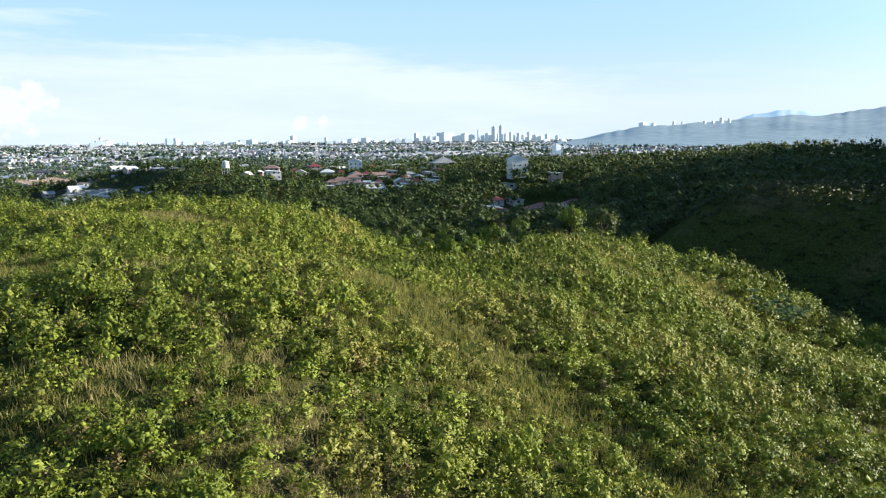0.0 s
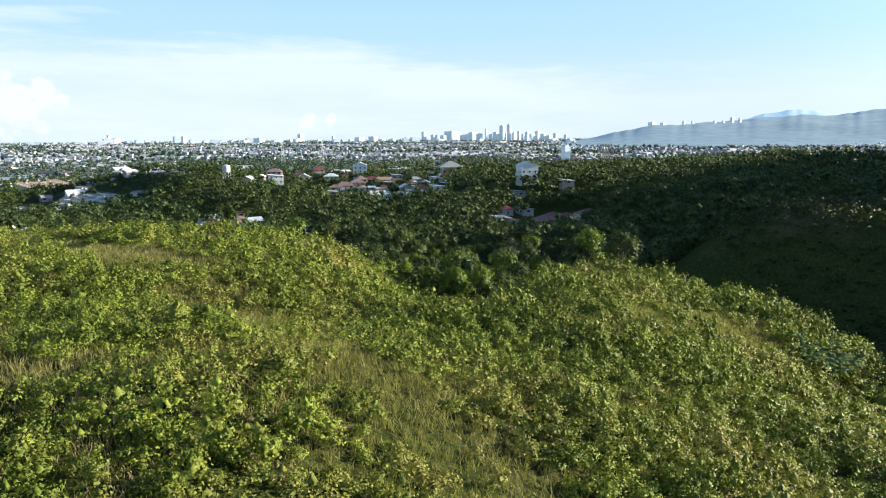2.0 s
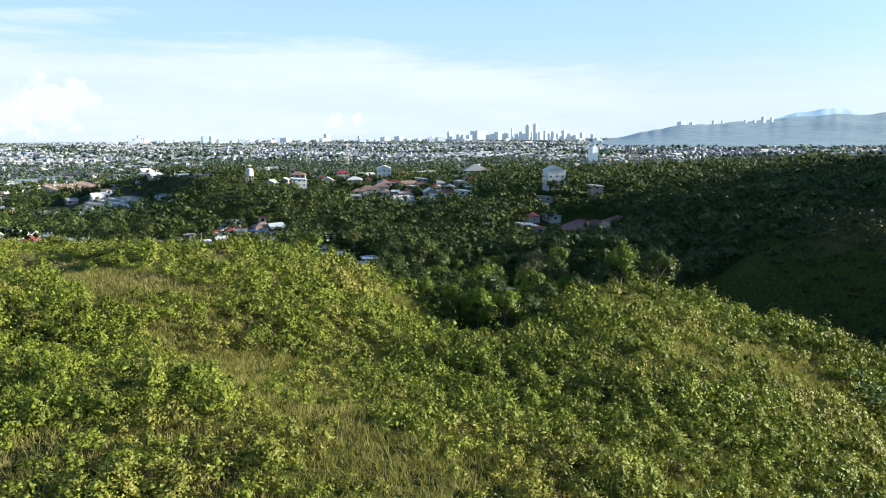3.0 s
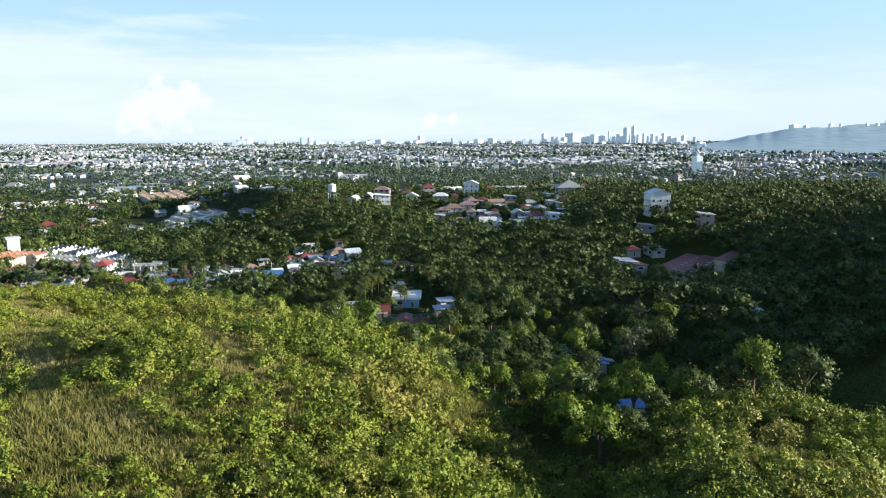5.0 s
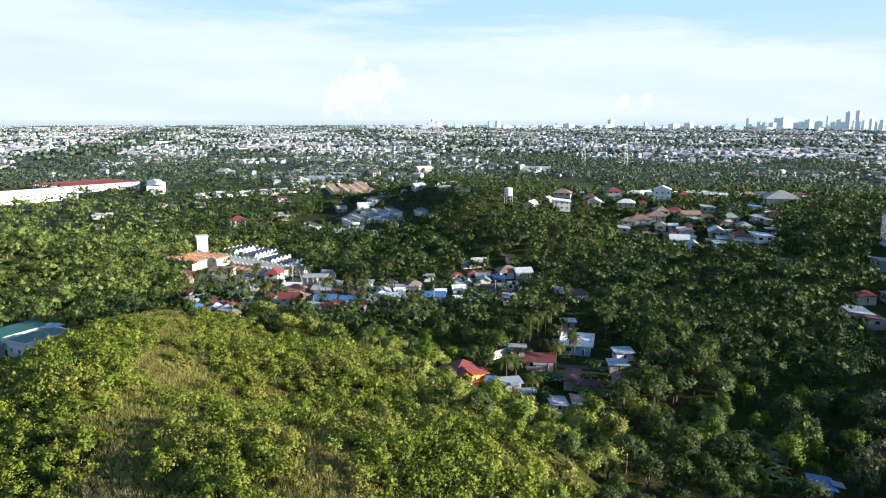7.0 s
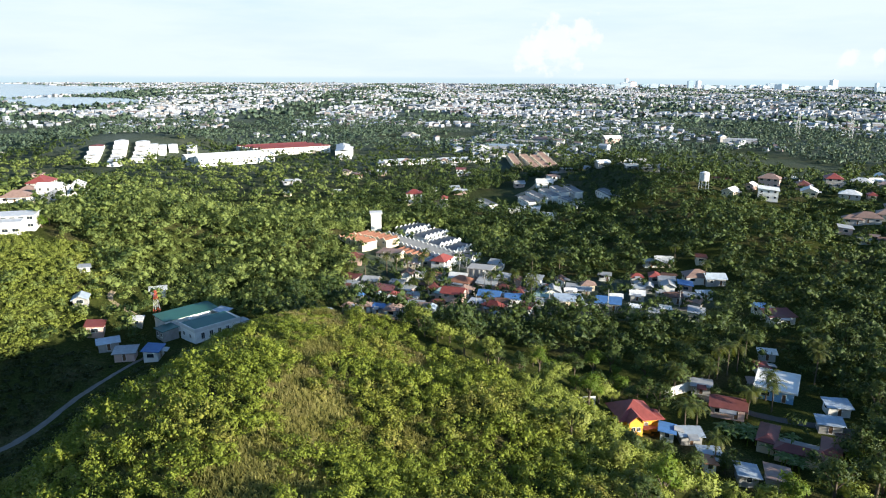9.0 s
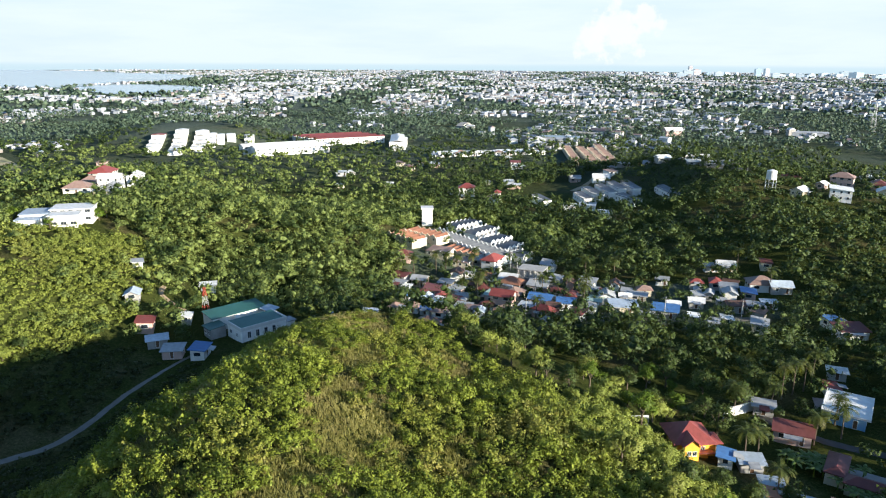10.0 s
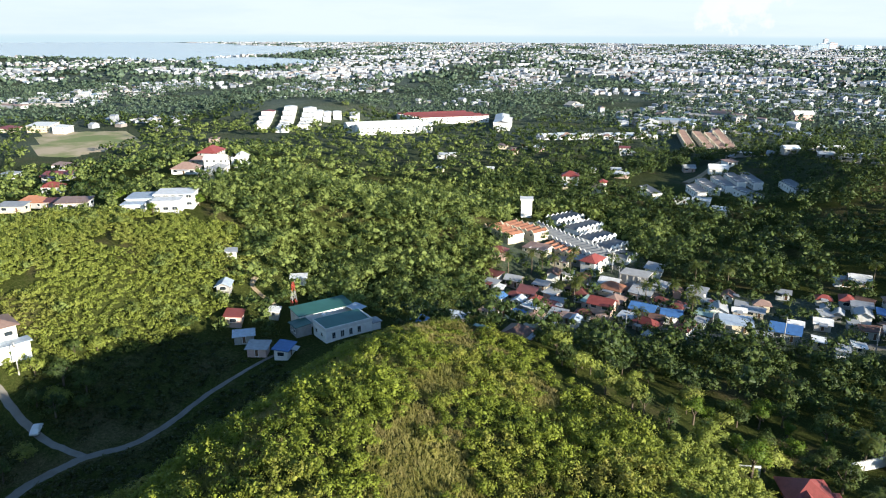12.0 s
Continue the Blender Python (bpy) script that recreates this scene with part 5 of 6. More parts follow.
def villa():
    root = new("villa")
    root.matrix_basis = pose(-280.0, 168.0, float(land(-280, 168)), 0, 0, 62)
    tagged(root, "large white modern villa with flat pale roofs on the hilltop", "villa")
    for x0, x1, y0, y1, h, roof in ((-11, -2, -2, 8, 3.8, "l"), (-2, 11, 0, 10, 4.6, "w"), (-1, 8, -7, 0, 3.9, "w"), (-11, -4, -7, -2, 2.9, "l")):
        part("wall", solid("wall", *box(x0 + 0.01, x1 - 0.01, y0, y1, -3, h), WALLS["white"]), root)
        part("roof", solid("roof", *box(x0 - 0.4, x1 + 0.4, y0 - 0.5, y1 + 0.4, h, h + 0.3), ROOF[roof]), root)
        n = int((x1 - x0) // 2.4)
        for k in range(n):
            for z in ([0.8, 3.4] if h > 4.5 else [0.8]):
                fix_deep(root, x0 + (k + 0.5) * (x1 - x0) / n, y0, z, 0, 1.9, 1.2)
    part("balcony", solid("balcony", *box(-1, 8, -8.2, -7.0, 2.5, 2.75), TRIM), root)


villa()


def edge_house():
    root = new("house")
    root.matrix_basis = pose(-207.5, 113.0, float(land(-204, 114)), 0, 0, 12)
    tagged(root, "tall white house with a brown tiled roof by the dirt road", "house")
    part("wall", solid("wall", *box(-4, 4, -4, 3.5, -2, 6.2), WALLS["white"]), root)
    part("roof", solid("roof", *hip_roof(9.2, 8.6, 1.6, z=6.25), ROOF["t"]), root)
    part("wall", solid("wall", *box(4, 7, -3, 5, -2, 2.6), WALLS["white"]), root, "white lower extension")
    part("roof", solid("roof", *box(3.99, 7.5, -3.5, 5.5, 2.6, 2.85), ROOF["l"]), root)
    openings(root, 8.0, 7.0, 2, hrng)


edge_house()


def tall_gable(x, y, w, d, h, turn, label):
    root = new("house")
    root.matrix_basis = pose(x, y, float(land(x, y)), 0, 0, turn)
    tagged(root, label, "house")
    part("wall", solid("wall", *house_walls(w, d, h, "g", d * 0.2), WALLS["white"]), root)
    part("roof", solid("roof", *gable_roof(w + 0.8, d + 0.8, d * 0.22, z=h + 0.05), ROOF["w"]), root)
    openings(root, w, d, int(h // 2.8), hrng)


tall_gable(31, 405, 9, 10, 10.5, 105, "tall pale gabled building rising out of the wood")
tall_gable(-81, 524, 9, 10, 9.0, 100, "tall white gabled house on the ridge")


def pavilion():
    root = new("pavilion")
    root.matrix_basis = pose(-15, 524, float(land(-15, 524)), 0, 0, 10)
    tagged(root, "wide hipped grey roof on white posts on the ridge", "pavilion")
    part("roof", solid("roof", *hip_roof(19, 17, 4.2, z=4.4), WALLS["grey"]), root)
    for k in range(6):
        for s in (-1, 1):
            part("post", solid("post", *box(-8 + 3.2 * k - 0.2, -8 + 3.2 * k + 0.2, s * 7.3 - 0.2, s * 7.3 + 0.2, -1.5, 4.3), TRIM), root)
    part("wall", solid("wall", *box(-6, 6, -5, 5, -1.5, 4.25), WALLS["white"]), root)


pavilion()


def frame_building(x, y, turn, cols, storeys, w, d, label):
    """A bare concrete frame: slabs on columns, part of it walled."""
    root = new("unfinished_building")
    root.matrix_basis = pose(x, y, float(land(x, y)), 0, 0, turn)
    tagged(root, label, "building")
    for s in range(storeys + 1):
        part("slab", solid("slab", *box(-w / 2, w / 2, -d / 2, d / 2, s * 3.0 - (1.0 if s == 0 else 0.25), s * 3.0), WALLS["grey"]), root)
    for s in range(storeys):
        for k in range(cols):
            u = -w / 2 + 0.3 + k * (w - 0.6) / (cols - 1)
            for v in (-d / 2 + 0.25, d / 2 - 0.25):
                part("column", solid("column", *box(u - 0.2, u + 0.2, v - 0.2, v + 0.2, s * 3.0, s * 3.0 + 2.75), WALLS["grey"]), root)
        part("infill_wall", solid("infill_wall", *box(-w / 2 + 0.6, w * 0.1, -d / 2 + 0.5, d / 2 - 0.6, s * 3.0, s * 3.0 + 2.74), WALLS["grey"]), root)


frame_building(-172, 294, 24, 5, 2, 9.5, 7, "bare concrete two-storey shell beside the village road")


# ==== terraces ====
def terrace(x0, y0, x1, y1, units, depth, h, roof, wall, label, group, saw=True, name="terrace", z=None):
    """A row of joined houses from one end to the other, each unit with its wall, roof and window."""
    length, turn = math.hypot(x1 - x0, y1 - y0), math.degrees(math.atan2(y1 - y0, x1 - x0))
    cx, cy = (x0 + x1) / 2, (y0 + y1) / 2
    root = new(name)
    root.matrix_basis = pose(cx, cy, float(land(cx, cy)) if z is None else z, 0, 0, turn)
    tagged(root, label, "row house", group)
    u = length / units
    wall_mesh = solid("wall", *(moved(house_walls(depth, u - 0.02, h, "g", u * 0.3), 0, 0, 0, 90) if saw else house_walls(u - 0.02, depth, h, "s", depth * 0.12)), wall)
    roof_mesh = solid("roof", *(moved(gable_roof(depth - 0.02, u + 0.05, u * 0.32, z=h + 0.05), 0, 0, 0, 90) if saw else slope_roof(u - 0.03, depth + 0.7, depth * 0.13, z=h + 0.05)), roof)
    coping = solid("coping", *box(-0.09, 0.09, -depth / 2 - 0.3, depth / 2 + 0.3, h - 0.1, h + 0.28), TRIM)
    peak = solid("gable", [(a, b, c) for b in (-0.14, 0.14) for a, c in ((-u / 2 + 0.02, h - 0.2), (u / 2 - 0.02, h - 0.2), (u / 2 - 0.02, h + 0.25), (0, h + u * 0.32 + 0.45), (-u / 2 + 0.02, h + 0.25))],
                 [(0, 1, 2, 3, 4), (9, 8, 7, 6, 5)] + [(k, 5 + k, 5 + (k + 1) % 5, (k + 1) % 5) for k in range(5)], wall)
    for k in range(units):
        at = -length / 2 + (k + 0.5) * u
        part("wall", wall_mesh, root).location = (at, 0, 0)
        part("roof", roof_mesh, root).location = (at, 0, 0)
        part("coping", coping, root).location = (at + u / 2, 0, 0)
        for s in (-1, 1) if saw else ():
            part("gable", peak, root).location = (at, s * (depth / 2 + 0.16), 0)
        for s in (-1, 1):
            for zz in ([1.0] if h < 4 else [0.8, 2.75]):
                fix_leaf(WINDOW, root, at, s * depth / 2, zz, 0 if s < 0 else 180)
    return root


SHELL = plain_material("grey_shell_roof", (0.17, 0.18, 0.19), rough=0.8, spread=0.3)
village = "unfinished village terraces"
for x0, y0, x1, y1, n, d in ((-240, 285, -223, 284, 5, 7.5), (-241, 294, -222, 296, 6, 8), (-220, 296, -202, 299, 6, 8.5)):
    terrace(x0, y0, x1, y1, n, d, 2.15, ROOF["o"], WALLS["cream"], "terrace of cream houses under orange tiled gables", "orange terraces")
for x0, y0, x1, y1, n, d in ((-218, 285, -209, 288, 3, 6), (-206, 287, -199, 290, 3, 5)):
    terrace(x0, y0, x1, y1, n, d, 2.5, ROOF["t"], WALLS["cream"], "low cream terrace with faded orange roofs", "orange terraces", saw=False)
for x0, y0, x1, y1, n, d in ((-244, 309, -193, 302, 17, 8), (-246, 324, -246, 341, 6, 7), (-230, 320, -231, 337, 6, 7), (-216, 315, -216, 329, 5, 7), (-205, 313, -206, 325, 4, 7), (-194, 310, -195, 317, 3, 7)):
    terrace(x0, y0, x1, y1, n, d, 2.4, SHELL, WALLS["white"], "unfinished grey terrace with white-edged gables", village)
for x0, y0, x1, y1, n in ((-268, 410, -250, 400, 6), (-252, 429, -235, 416, 6), (-256, 442, -235, 427, 7), (-255, 454, -233, 436, 8), (-255, 466, -235, 449, 7), (-250, 472, -228, 453, 8), (-229, 436, -211, 427, 6)):
    terrace(x0, y0, x1, y1, n, 4.6, 3.6, SHELL, WALLS["white"], "white two-storey terrace with dark roofs below the cut bank", "cut bank terraces", saw=False)
terrace(-222, 466, -202, 449, 7, 5, 3.4, SHELL, WALLS["white"], "small white terrace in the shade of the bank", "cut bank terraces", saw=False)
for x, y, w in ((-231, 410, 8), (-214, 401, 7), (-238, 404, 6)):
    house(x, y, w, "ws", 30, "cut bank terraces", "white", "below the cut bank")
for x0, y0, x1, y1 in ((-388, 597, -330, 533), (-376, 600, -320, 541), (-366, 602, -311, 543), (-377, 626, -307, 547)):
    terrace(x0, y0, x1, y1, 14, 5.5, 3.2, ROOF["t"], WALLS["cream"], "long stepped cream terrace with pinkish brown roofs", "orange hill terraces", saw=True)
for x0, y0, x1, y1, n in ((24, 303, 41, 342, 9), (31, 302, 47, 339, 9), (47, 317, 57, 338, 5)):
    terrace(x0, y0, x1, y1, n, 6, 2.6, ROOF["r"], WALLS["cream"], "long maroon-roofed terrace in the shaded wood", "maroon terraces", saw=False)


def shed(x0, y0, x1, y1, w, h, red=0.0):
    length, turn = math.hypot(x1 - x0, y1 - y0), math.degrees(math.atan2(y1 - y0, x1 - x0))
    root = new("shed")
    root.matrix_basis = pose((x0 + x1) / 2, (y0 + y1) / 2, 1.0, 0, 0, turn)
    tagged(root, "long white stepped row building with pale roof on the far slope", "row building", "white row buildings")
    n = max(2, int(length // 9))
    u = length / n
    c, q = math.cos(radians(turn)), math.sin(radians(turn))
    for k in range(n):
        at = -length / 2 + (k + 0.5) * u
        z = float(land((x0 + x1) / 2 + at * c, (y0 + y1) / 2 + at * q)) + 2.6
        part("wall", solid("wall", *box(at - u / 2, at + u / 2 - 0.02, -w * 0.31, w * 0.31, z - 6, z), WALLS["white"]), root)
        part("roof", solid("roof", *moved(gable_roof(u - 0.05, w * 0.62 + 0.6, w * 0.05, z=z + 0.05), at, 0), ROOF["r" if k > n * (1 - red) else "w"]), root)


for a in ((-604, 323, -641, 346, 17, 8, 0.4), (-577, 331, -639, 366, 17, 8), (-583, 353, -628, 380, 17, 8), (-593, 370, -619, 385, 11, 8), (-597, 381, -615, 391, 10, 8), (-600, 393, -613, 399, 12, 8), (-594, 407, -609, 415, 14, 8)):
    shed(*a)


def long_block(x0, y0, x1, y1, depth, storeys, roof, label):
    length, turn = math.hypot(x1 - x0, y1 - y0), math.degrees(math.atan2(y1 - y0, x1 - x0))
    root = new("apartment_block")
    root.matrix_basis = pose((x0 + x1) / 2, (y0 + y1) / 2, 0.5, 0, 0, turn)
    tagged(root, label, "apartment block", "white row buildings")
    h = storeys * 3.0
    part("wall", solid("wall", *box(-length / 2, length / 2, -depth / 2, depth / 2, -2, h), WALLS["white"]), root)
    part("roof", solid("roof", *gable_roof(length + 1, depth + 1, depth * 0.12, z=h + 0.05), roof), root)
    for s in range(storeys):
        n = int(length // 4.5)
        for k in range(n):
            fix_leaf(WIDE_WINDOW, root, -length / 2 + (k + 0.5) * length / n, -depth / 2, 1.0 + 3 * s, 0)


long_block(-538, 380, -523, 441, 14, 2, ROOF["w"], "long white two-storey block on the far slope")
long_block(-554, 378, -539, 440, 15, 2, ROOF["w"], "long white two-storey block on the far slope")
for k in range(4):
    long_block(-563 - 12 * k, 455, -545 - 12 * k, 520, 7, 2, ROOF["r"], "long row of red-roofed white houses")
long_block(-520, 520, -492, 494, 14, 2, ROOF["w"], "white block with stepped roofs")
long_block(-540, 534, -505, 505, 12, 2, ROOF["w"], "white block with stepped roofs")


# ==== tanks, masts, posts ====
def water_tower():
    x, y = -156.4, 457.2
    root = new("water_tower")
    root.matrix_basis = pose(x, y, float(land(x, y)))
    tagged(root, "white cylindrical water tank on a steel stand", "water tower")
    v, f = tube([(0, 0, 6.5), (0, 0, 6.55), (0, 0, 10.8), (0, 0, 11.6)], (0.1, 2.4, 2.4, 0.1), 20)
    part("tank", solid("tank", v, f, WALLS["white"]), root)
    for sx in (-1, 1):
        for sy in (-1, 1):
            part("leg", solid("leg", *box(sx * 1.8 - 0.15, sx * 1.8 + 0.15, sy * 1.8 - 0.15, sy * 1.8 + 0.15, -1, 6.5), STEEL), root)
    for z in (2.2, 4.4):
        part("brace", solid("brace", *box(-1.8, 1.8, -1.85, -1.7, z, z + 0.2), STEEL), root)
        part("brace", solid("brace", *box(-1.8, 1.8, 1.7, 1.85, z, z + 0.2), STEEL), root)


def tank_house():
    root = new("water_tank_building")
    root.matrix_basis = pose(-263, 324, float(land(-263, 324)) - 0.5, 0, 0, 50)
    tagged(root, "tall plain white tank building with an overhanging top", "tank building")
    part("wall", solid("wall", *box(-2.5, 2.5, -2.5, 2.5, -2, 8.8), WALLS["white"]), root)
    part("roof", solid("roof", *box(-3.0, 3.0, -3.0, 3.0, 8.8, 9.5), TRIM), root)


def lattice_mast(x, y, h, base, label, red=False):
    root = new("lattice_mast")
    root.matrix_basis = pose(x, y, float(land(x, y)))
    tagged(root, label, "mast")
    n = max(3, int(h / (base * 1.6)))
    for k in range(n):
        a, b = base * (1 - 0.75 * k / n), base * (1 - 0.75 * (k + 1) / n)
        z0, z1 = h * k / n, h * (k + 1) / n
        t = 0.045 * max(1, base / 2.5)
        for i in range(4):
            p = [(-1, -1), (1, -1), (1, 1), (-1, 1)][i]
            q = [(-1, -1), (1, -1), (1, 1), (-1, 1)][(i + 1) % 4]
            for name, start, end, r in (("leg", p, p, t), ("brace", p, q, t * 0.6), ("brace", q, p, t * 0.6)):
                v, f = tube([(start[0] * a / 2, start[1] * a / 2, z0), (end[0] * b / 2, end[1] * b / 2, z1)], (r, r), 4)
                part(name, solid(name, v, f, RED_STEEL if red and k % 2 == 0 else STEEL), root)


water_tower()
tank_house()
lattice_mast(-206.5, 186.0, 8.5, 1.8, "small red and white steel tank stand by the school", True)
for x, y, h in ((-262, 985, 34), (-212, 1010, 34)):
    lattice_mast(x, y, h, 5.0, "grey lattice power pylon beyond the trees")


def post(x, y, h, label, arm=True):
    root = new("utility_pole")
    root.matrix_basis = pose(x, y, float(land(x, y)), 0, 0, (x * 37 + y * 11) % 90)
    tagged(root, label, "utility pole", "roadside poles")
    v, f = tube([(0, 0, -0.6), (0, 0, h)], (0.16, 0.1), 8)
    part("pole", solid("pole", v, f, WALLS["grey"]), root)
    if arm:
        part("crossarm", solid("crossarm", *box(-0.9, 0.9, -0.06, 0.06, h - 0.9, h - 0.75), BARK), root)
        for k in (-0.8, 0, 0.8):
            v, f = tube([(k, 0, h - 0.75), (k, 0, h - 0.5)], (0.05, 0.03), 6)
            part("insulator", solid("insulator", v, f, TRIM), root)


for x, y in ((-197, 116), (-160, 281), (-148, 262), (-135, 284), (-118, 292), (-100, 305), (-176, 290), (-188, 300)):
    post(x, y, 8.0, "grey concrete utility pole beside the road")


def garden_wall(x0, y0, x1, y1, h):
    length = math.hypot(x1 - x0, y1 - y0)
    root = new("boundary_wall")
    z = min(float(land(x0, y0)), float(land(x1, y1)))
    root.matrix_basis = pose((x0 + x1) / 2, (y0 + y1) / 2, z, 0, 0, math.degrees(math.atan2(y1 - y0, x1 - x0)))
    tagged(root, "plain whitewashed boundary wall at the wood's edge", "wall", "boundary walls")
    part("panel", solid("panel", *box(-length / 2, length / 2, -0.1, 0.1, -1, h), WALLS["white"]), root)
    part("coping", solid("coping", *box(-length / 2, length / 2, -0.16, 0.16, h, h + 0.12), TRIM), root)


garden_wall(-90, 219, -84, 226, 2.4)
garden_wall(-77, 246, -74, 255, 2.2)


# ==== roads and fields ====
def drape(name, outline, half, material, label, lift=0.12, end=None):
    """A strip of road along a line, laid on the land and feathered into it."""
    pts = np.array(outline, float)
    fine = []
    for a, b in zip(pts[:-1], pts[1:]):
        n = max(2, int(np.hypot(*(b - a)) / 1.5))
        fine += [a + (b - a) * k / n for k in range(n)]
    fine = np.array(fine + [pts[-1]])
    for _ in range(6):
        fine[1:-1] = (fine[:-2] + 2 * fine[1:-1] + fine[2:]) / 4
    way = np.gradient(fine, axis=0)
    side = np.stack([-way[:, 1], way[:, 0]], -1) / np.linalg.norm(way, axis=1, keepdims=True)
    cols = 5
    v = []
    broad = np.linspace(half, end or half, len(fine))
    for k in range(cols):
        u = (k / (cols - 1) * 2 - 1) * broad
        step = np.arange(len(fine))
        p = fine + side * (u * (1 + 0.14 * np.sin(step * 0.7 + k * 2.3) + 0.12 * np.sin(step * 1.9 + k)))[:, None]
        v.append(np.stack([p[:, 0], p[:, 1], land(p[:, 0], p[:, 1]) + (lift if 0 < k < cols - 1 else -0.05)], -1))
    v = np.stack(v, 1).reshape(-1, 3)
    i = np.arange(len(fine) * cols).reshape(-1, cols)
    q = np.stack([i[:-1, :-1], i[:-1, 1:], i[1:, 1:], i[1:, :-1]], -1).reshape(-1, 4)
    return tagged(new(name, mesh_of(name, v, q, material, smooth=True)), label, "road", kind="structure")


drape("road", DIRT_ROAD, 1.75, ASPHALT, "pale dirt road winding round the foot of the hill", end=0.5)
drape("road", SIDE_ROAD, 1.05, ASPHALT, "dirt track joining the road")
drape("road", VILLAGE_ROAD, 2.4, ASPHALT, "worn concrete road through the village")
drape("road", HAMLET_ROAD, 1.5, LANE, "shaded lane through the hamlet")
drape("road", BANK_ROAD, 2.6, EARTH, "bare earth ramp along the cut bank")
drape("path", SLOPE_PATH, 0.9, EARTH, "bare footpath on the slope")


def patch(name, outline, material, label, lift, step, category):
    xs, ys = [p[0] for p in outline], [p[1] for p in outline]
    gx, gy = np.arange(min(xs), max(xs) + step, step), np.arange(min(ys), max(ys) + step, step)
    X, Y = np.meshgrid(gx, gy)
    ok = inside(X, Y, outline)
    i = np.arange(X.size).reshape(X.shape)
    q = np.stack([i[:-1, :-1], i[:-1, 1:], i[1:, 1:], i[1:, :-1]], -1).reshape(-1, 4)
    q = q[ok.ravel()[q].any(1)]
    v = np.stack([X, Y, land(X, Y) + np.where(ok, lift, -0.3)], -1).reshape(-1, 3)
    return tagged(new(name, mesh_of(name, v, q, material, smooth=True)), label, category, kind="structure")


patch("bare_field", FIELD, MEADOW, "cleared field of bare pale earth and short grass", 0.3, 6, "field")
patch("water", LAGOON, WATER, "still pale lagoon beyond the plain", 1.6, 60, "water")
patch("water", CREEK, WATER, "narrow pale inlet beyond the plain", 1.6, 40, "water")


# ==== palms and bananas ====
def palm_model(rng, h, fronds, label):
    root = new("palm")
    tagged(root, label, "palm", "coconut palms")
    lean = rng.normal() * 0.5
    v, f = tube([(0, 0, -0.5), (lean * 0.2, 0, h * 0.4), (lean, 0.1, h)], (0.2, 0.15, 0.11), 8)
    part("trunk", solid("trunk", v, f, BARK), root)
    blade_v, blade_f = [], []
    for k in range(fronds):
        a, tilt = k * 2.4 + rng.random(), 0.9 - 1.5 * (k / fronds)
        spine = []
        p, slope = np.array([lean, 0.1, h]), tilt
        for _ in range(7):
            spine.append(p.copy())
            p = p + 0.52 * np.array([math.cos(a) * math.cos(slope), math.sin(a) * math.cos(slope), math.sin(slope)])
            slope -= 0.26
        side = np.array([-math.sin(a), math.cos(a), 0])
        for i in range(6):
            for s in (-1, 1):
                for j in range(2):
                    q = spine[i] + (spine[i + 1] - spine[i]) * j / 2
                    e = spine[i] + (spine[i + 1] - spine[i]) * (j + 0.8) / 2
                    wide = 0.85 * (1 - abs(i - 2.2) / 5)
                    tip = q + side * s * wide + (spine[i + 1] - spine[i]) * 0.7 - np.array([0, 0, 0.28 * wide])
                    n = len(blade_v)
                    blade_v += [q, e, tip + (e - q) * 0.2, tip]
                    blade_f.append((n, n + 1, n + 2, n + 3))
    part("crown", mesh_of("crown", np.array(blade_v), np.array(blade_f), PALM), root)
    return root


prng = np.random.default_rng(4)
palms = [palm_model(prng, h, 17, l) for h, l in ((7.0, "coconut palm with arching yellow-green fronds"), (8.5, "tall coconut palm with drooping fronds"), (5.5, "short coconut palm with a full crown"))]
for x, y in PALMS + TOWN_PALMS + WOOD_PALMS:
    copy_thing(palms[int(prng.integers(3))], pose(x, y, float(land(x, y)), 0, 0, float(prng.random() * 360)))


def banana_model(rng):
    root = new("banana_plant")
    tagged(root, "banana plant with broad pale green leaves", "banana plant", "banana plants")
    v, f = tube([(0, 0, -0.3), (0, 0, 1.6)], (0.14, 0.08), 7)
    part("stem", solid("stem", v, f, BAMBOO), root)
    for k in range(8):
        a, slope, p = k * 2.4, 1.15 - 0.06 * k, np.array([0, 0, 1.5])
        side, vs = np.array([-math.sin(a), math.cos(a), 0]), []
        for i in range(6):
            wide = 0.34 * math.sin(math.pi * (i + 0.4) / 5.8)
            vs += [p - side * wide - (0, 0, wide * 0.3), p, p + side * wide - (0, 0, wide * 0.3)]
            p = p + 0.42 * np.array([math.cos(a) * math.cos(slope), math.sin(a) * math.cos(slope), math.sin(slope)])
            slope -= 0.36
        fs = [(3 * i + j, 3 * i + j + 1, 3 * i + j + 4, 3 * i + j + 3) for i in range(5) for j in range(2)]
        part("leaf", mesh_of("leaf", np.array(vs), np.array(fs), BANANA), root)
    return root


BANANA = leaf_material("banana_leaves", (0.08, 0.13, 0.03), (0.20, 0.26, 0.09), glow=0.3, patch=0.5, rough=0.35)
plant = banana_model(prng)
for x, y in BANANAS + VALLEY_BANANAS + WOOD_BANANAS:
    for _ in range(3):
        px, py = x + float(prng.normal()) * 1.8, y + float(prng.normal()) * 1.8
        plant.scale = (1.1, 1.1, 1.1)
        copy_thing(plant, pose(px, py, float(land(px, py)), 0, 0, float(prng.random() * 360)))
for src in palms + [plant]:
    for o in list(src.children) + [src]:
        bpy.data.objects.remove(o)


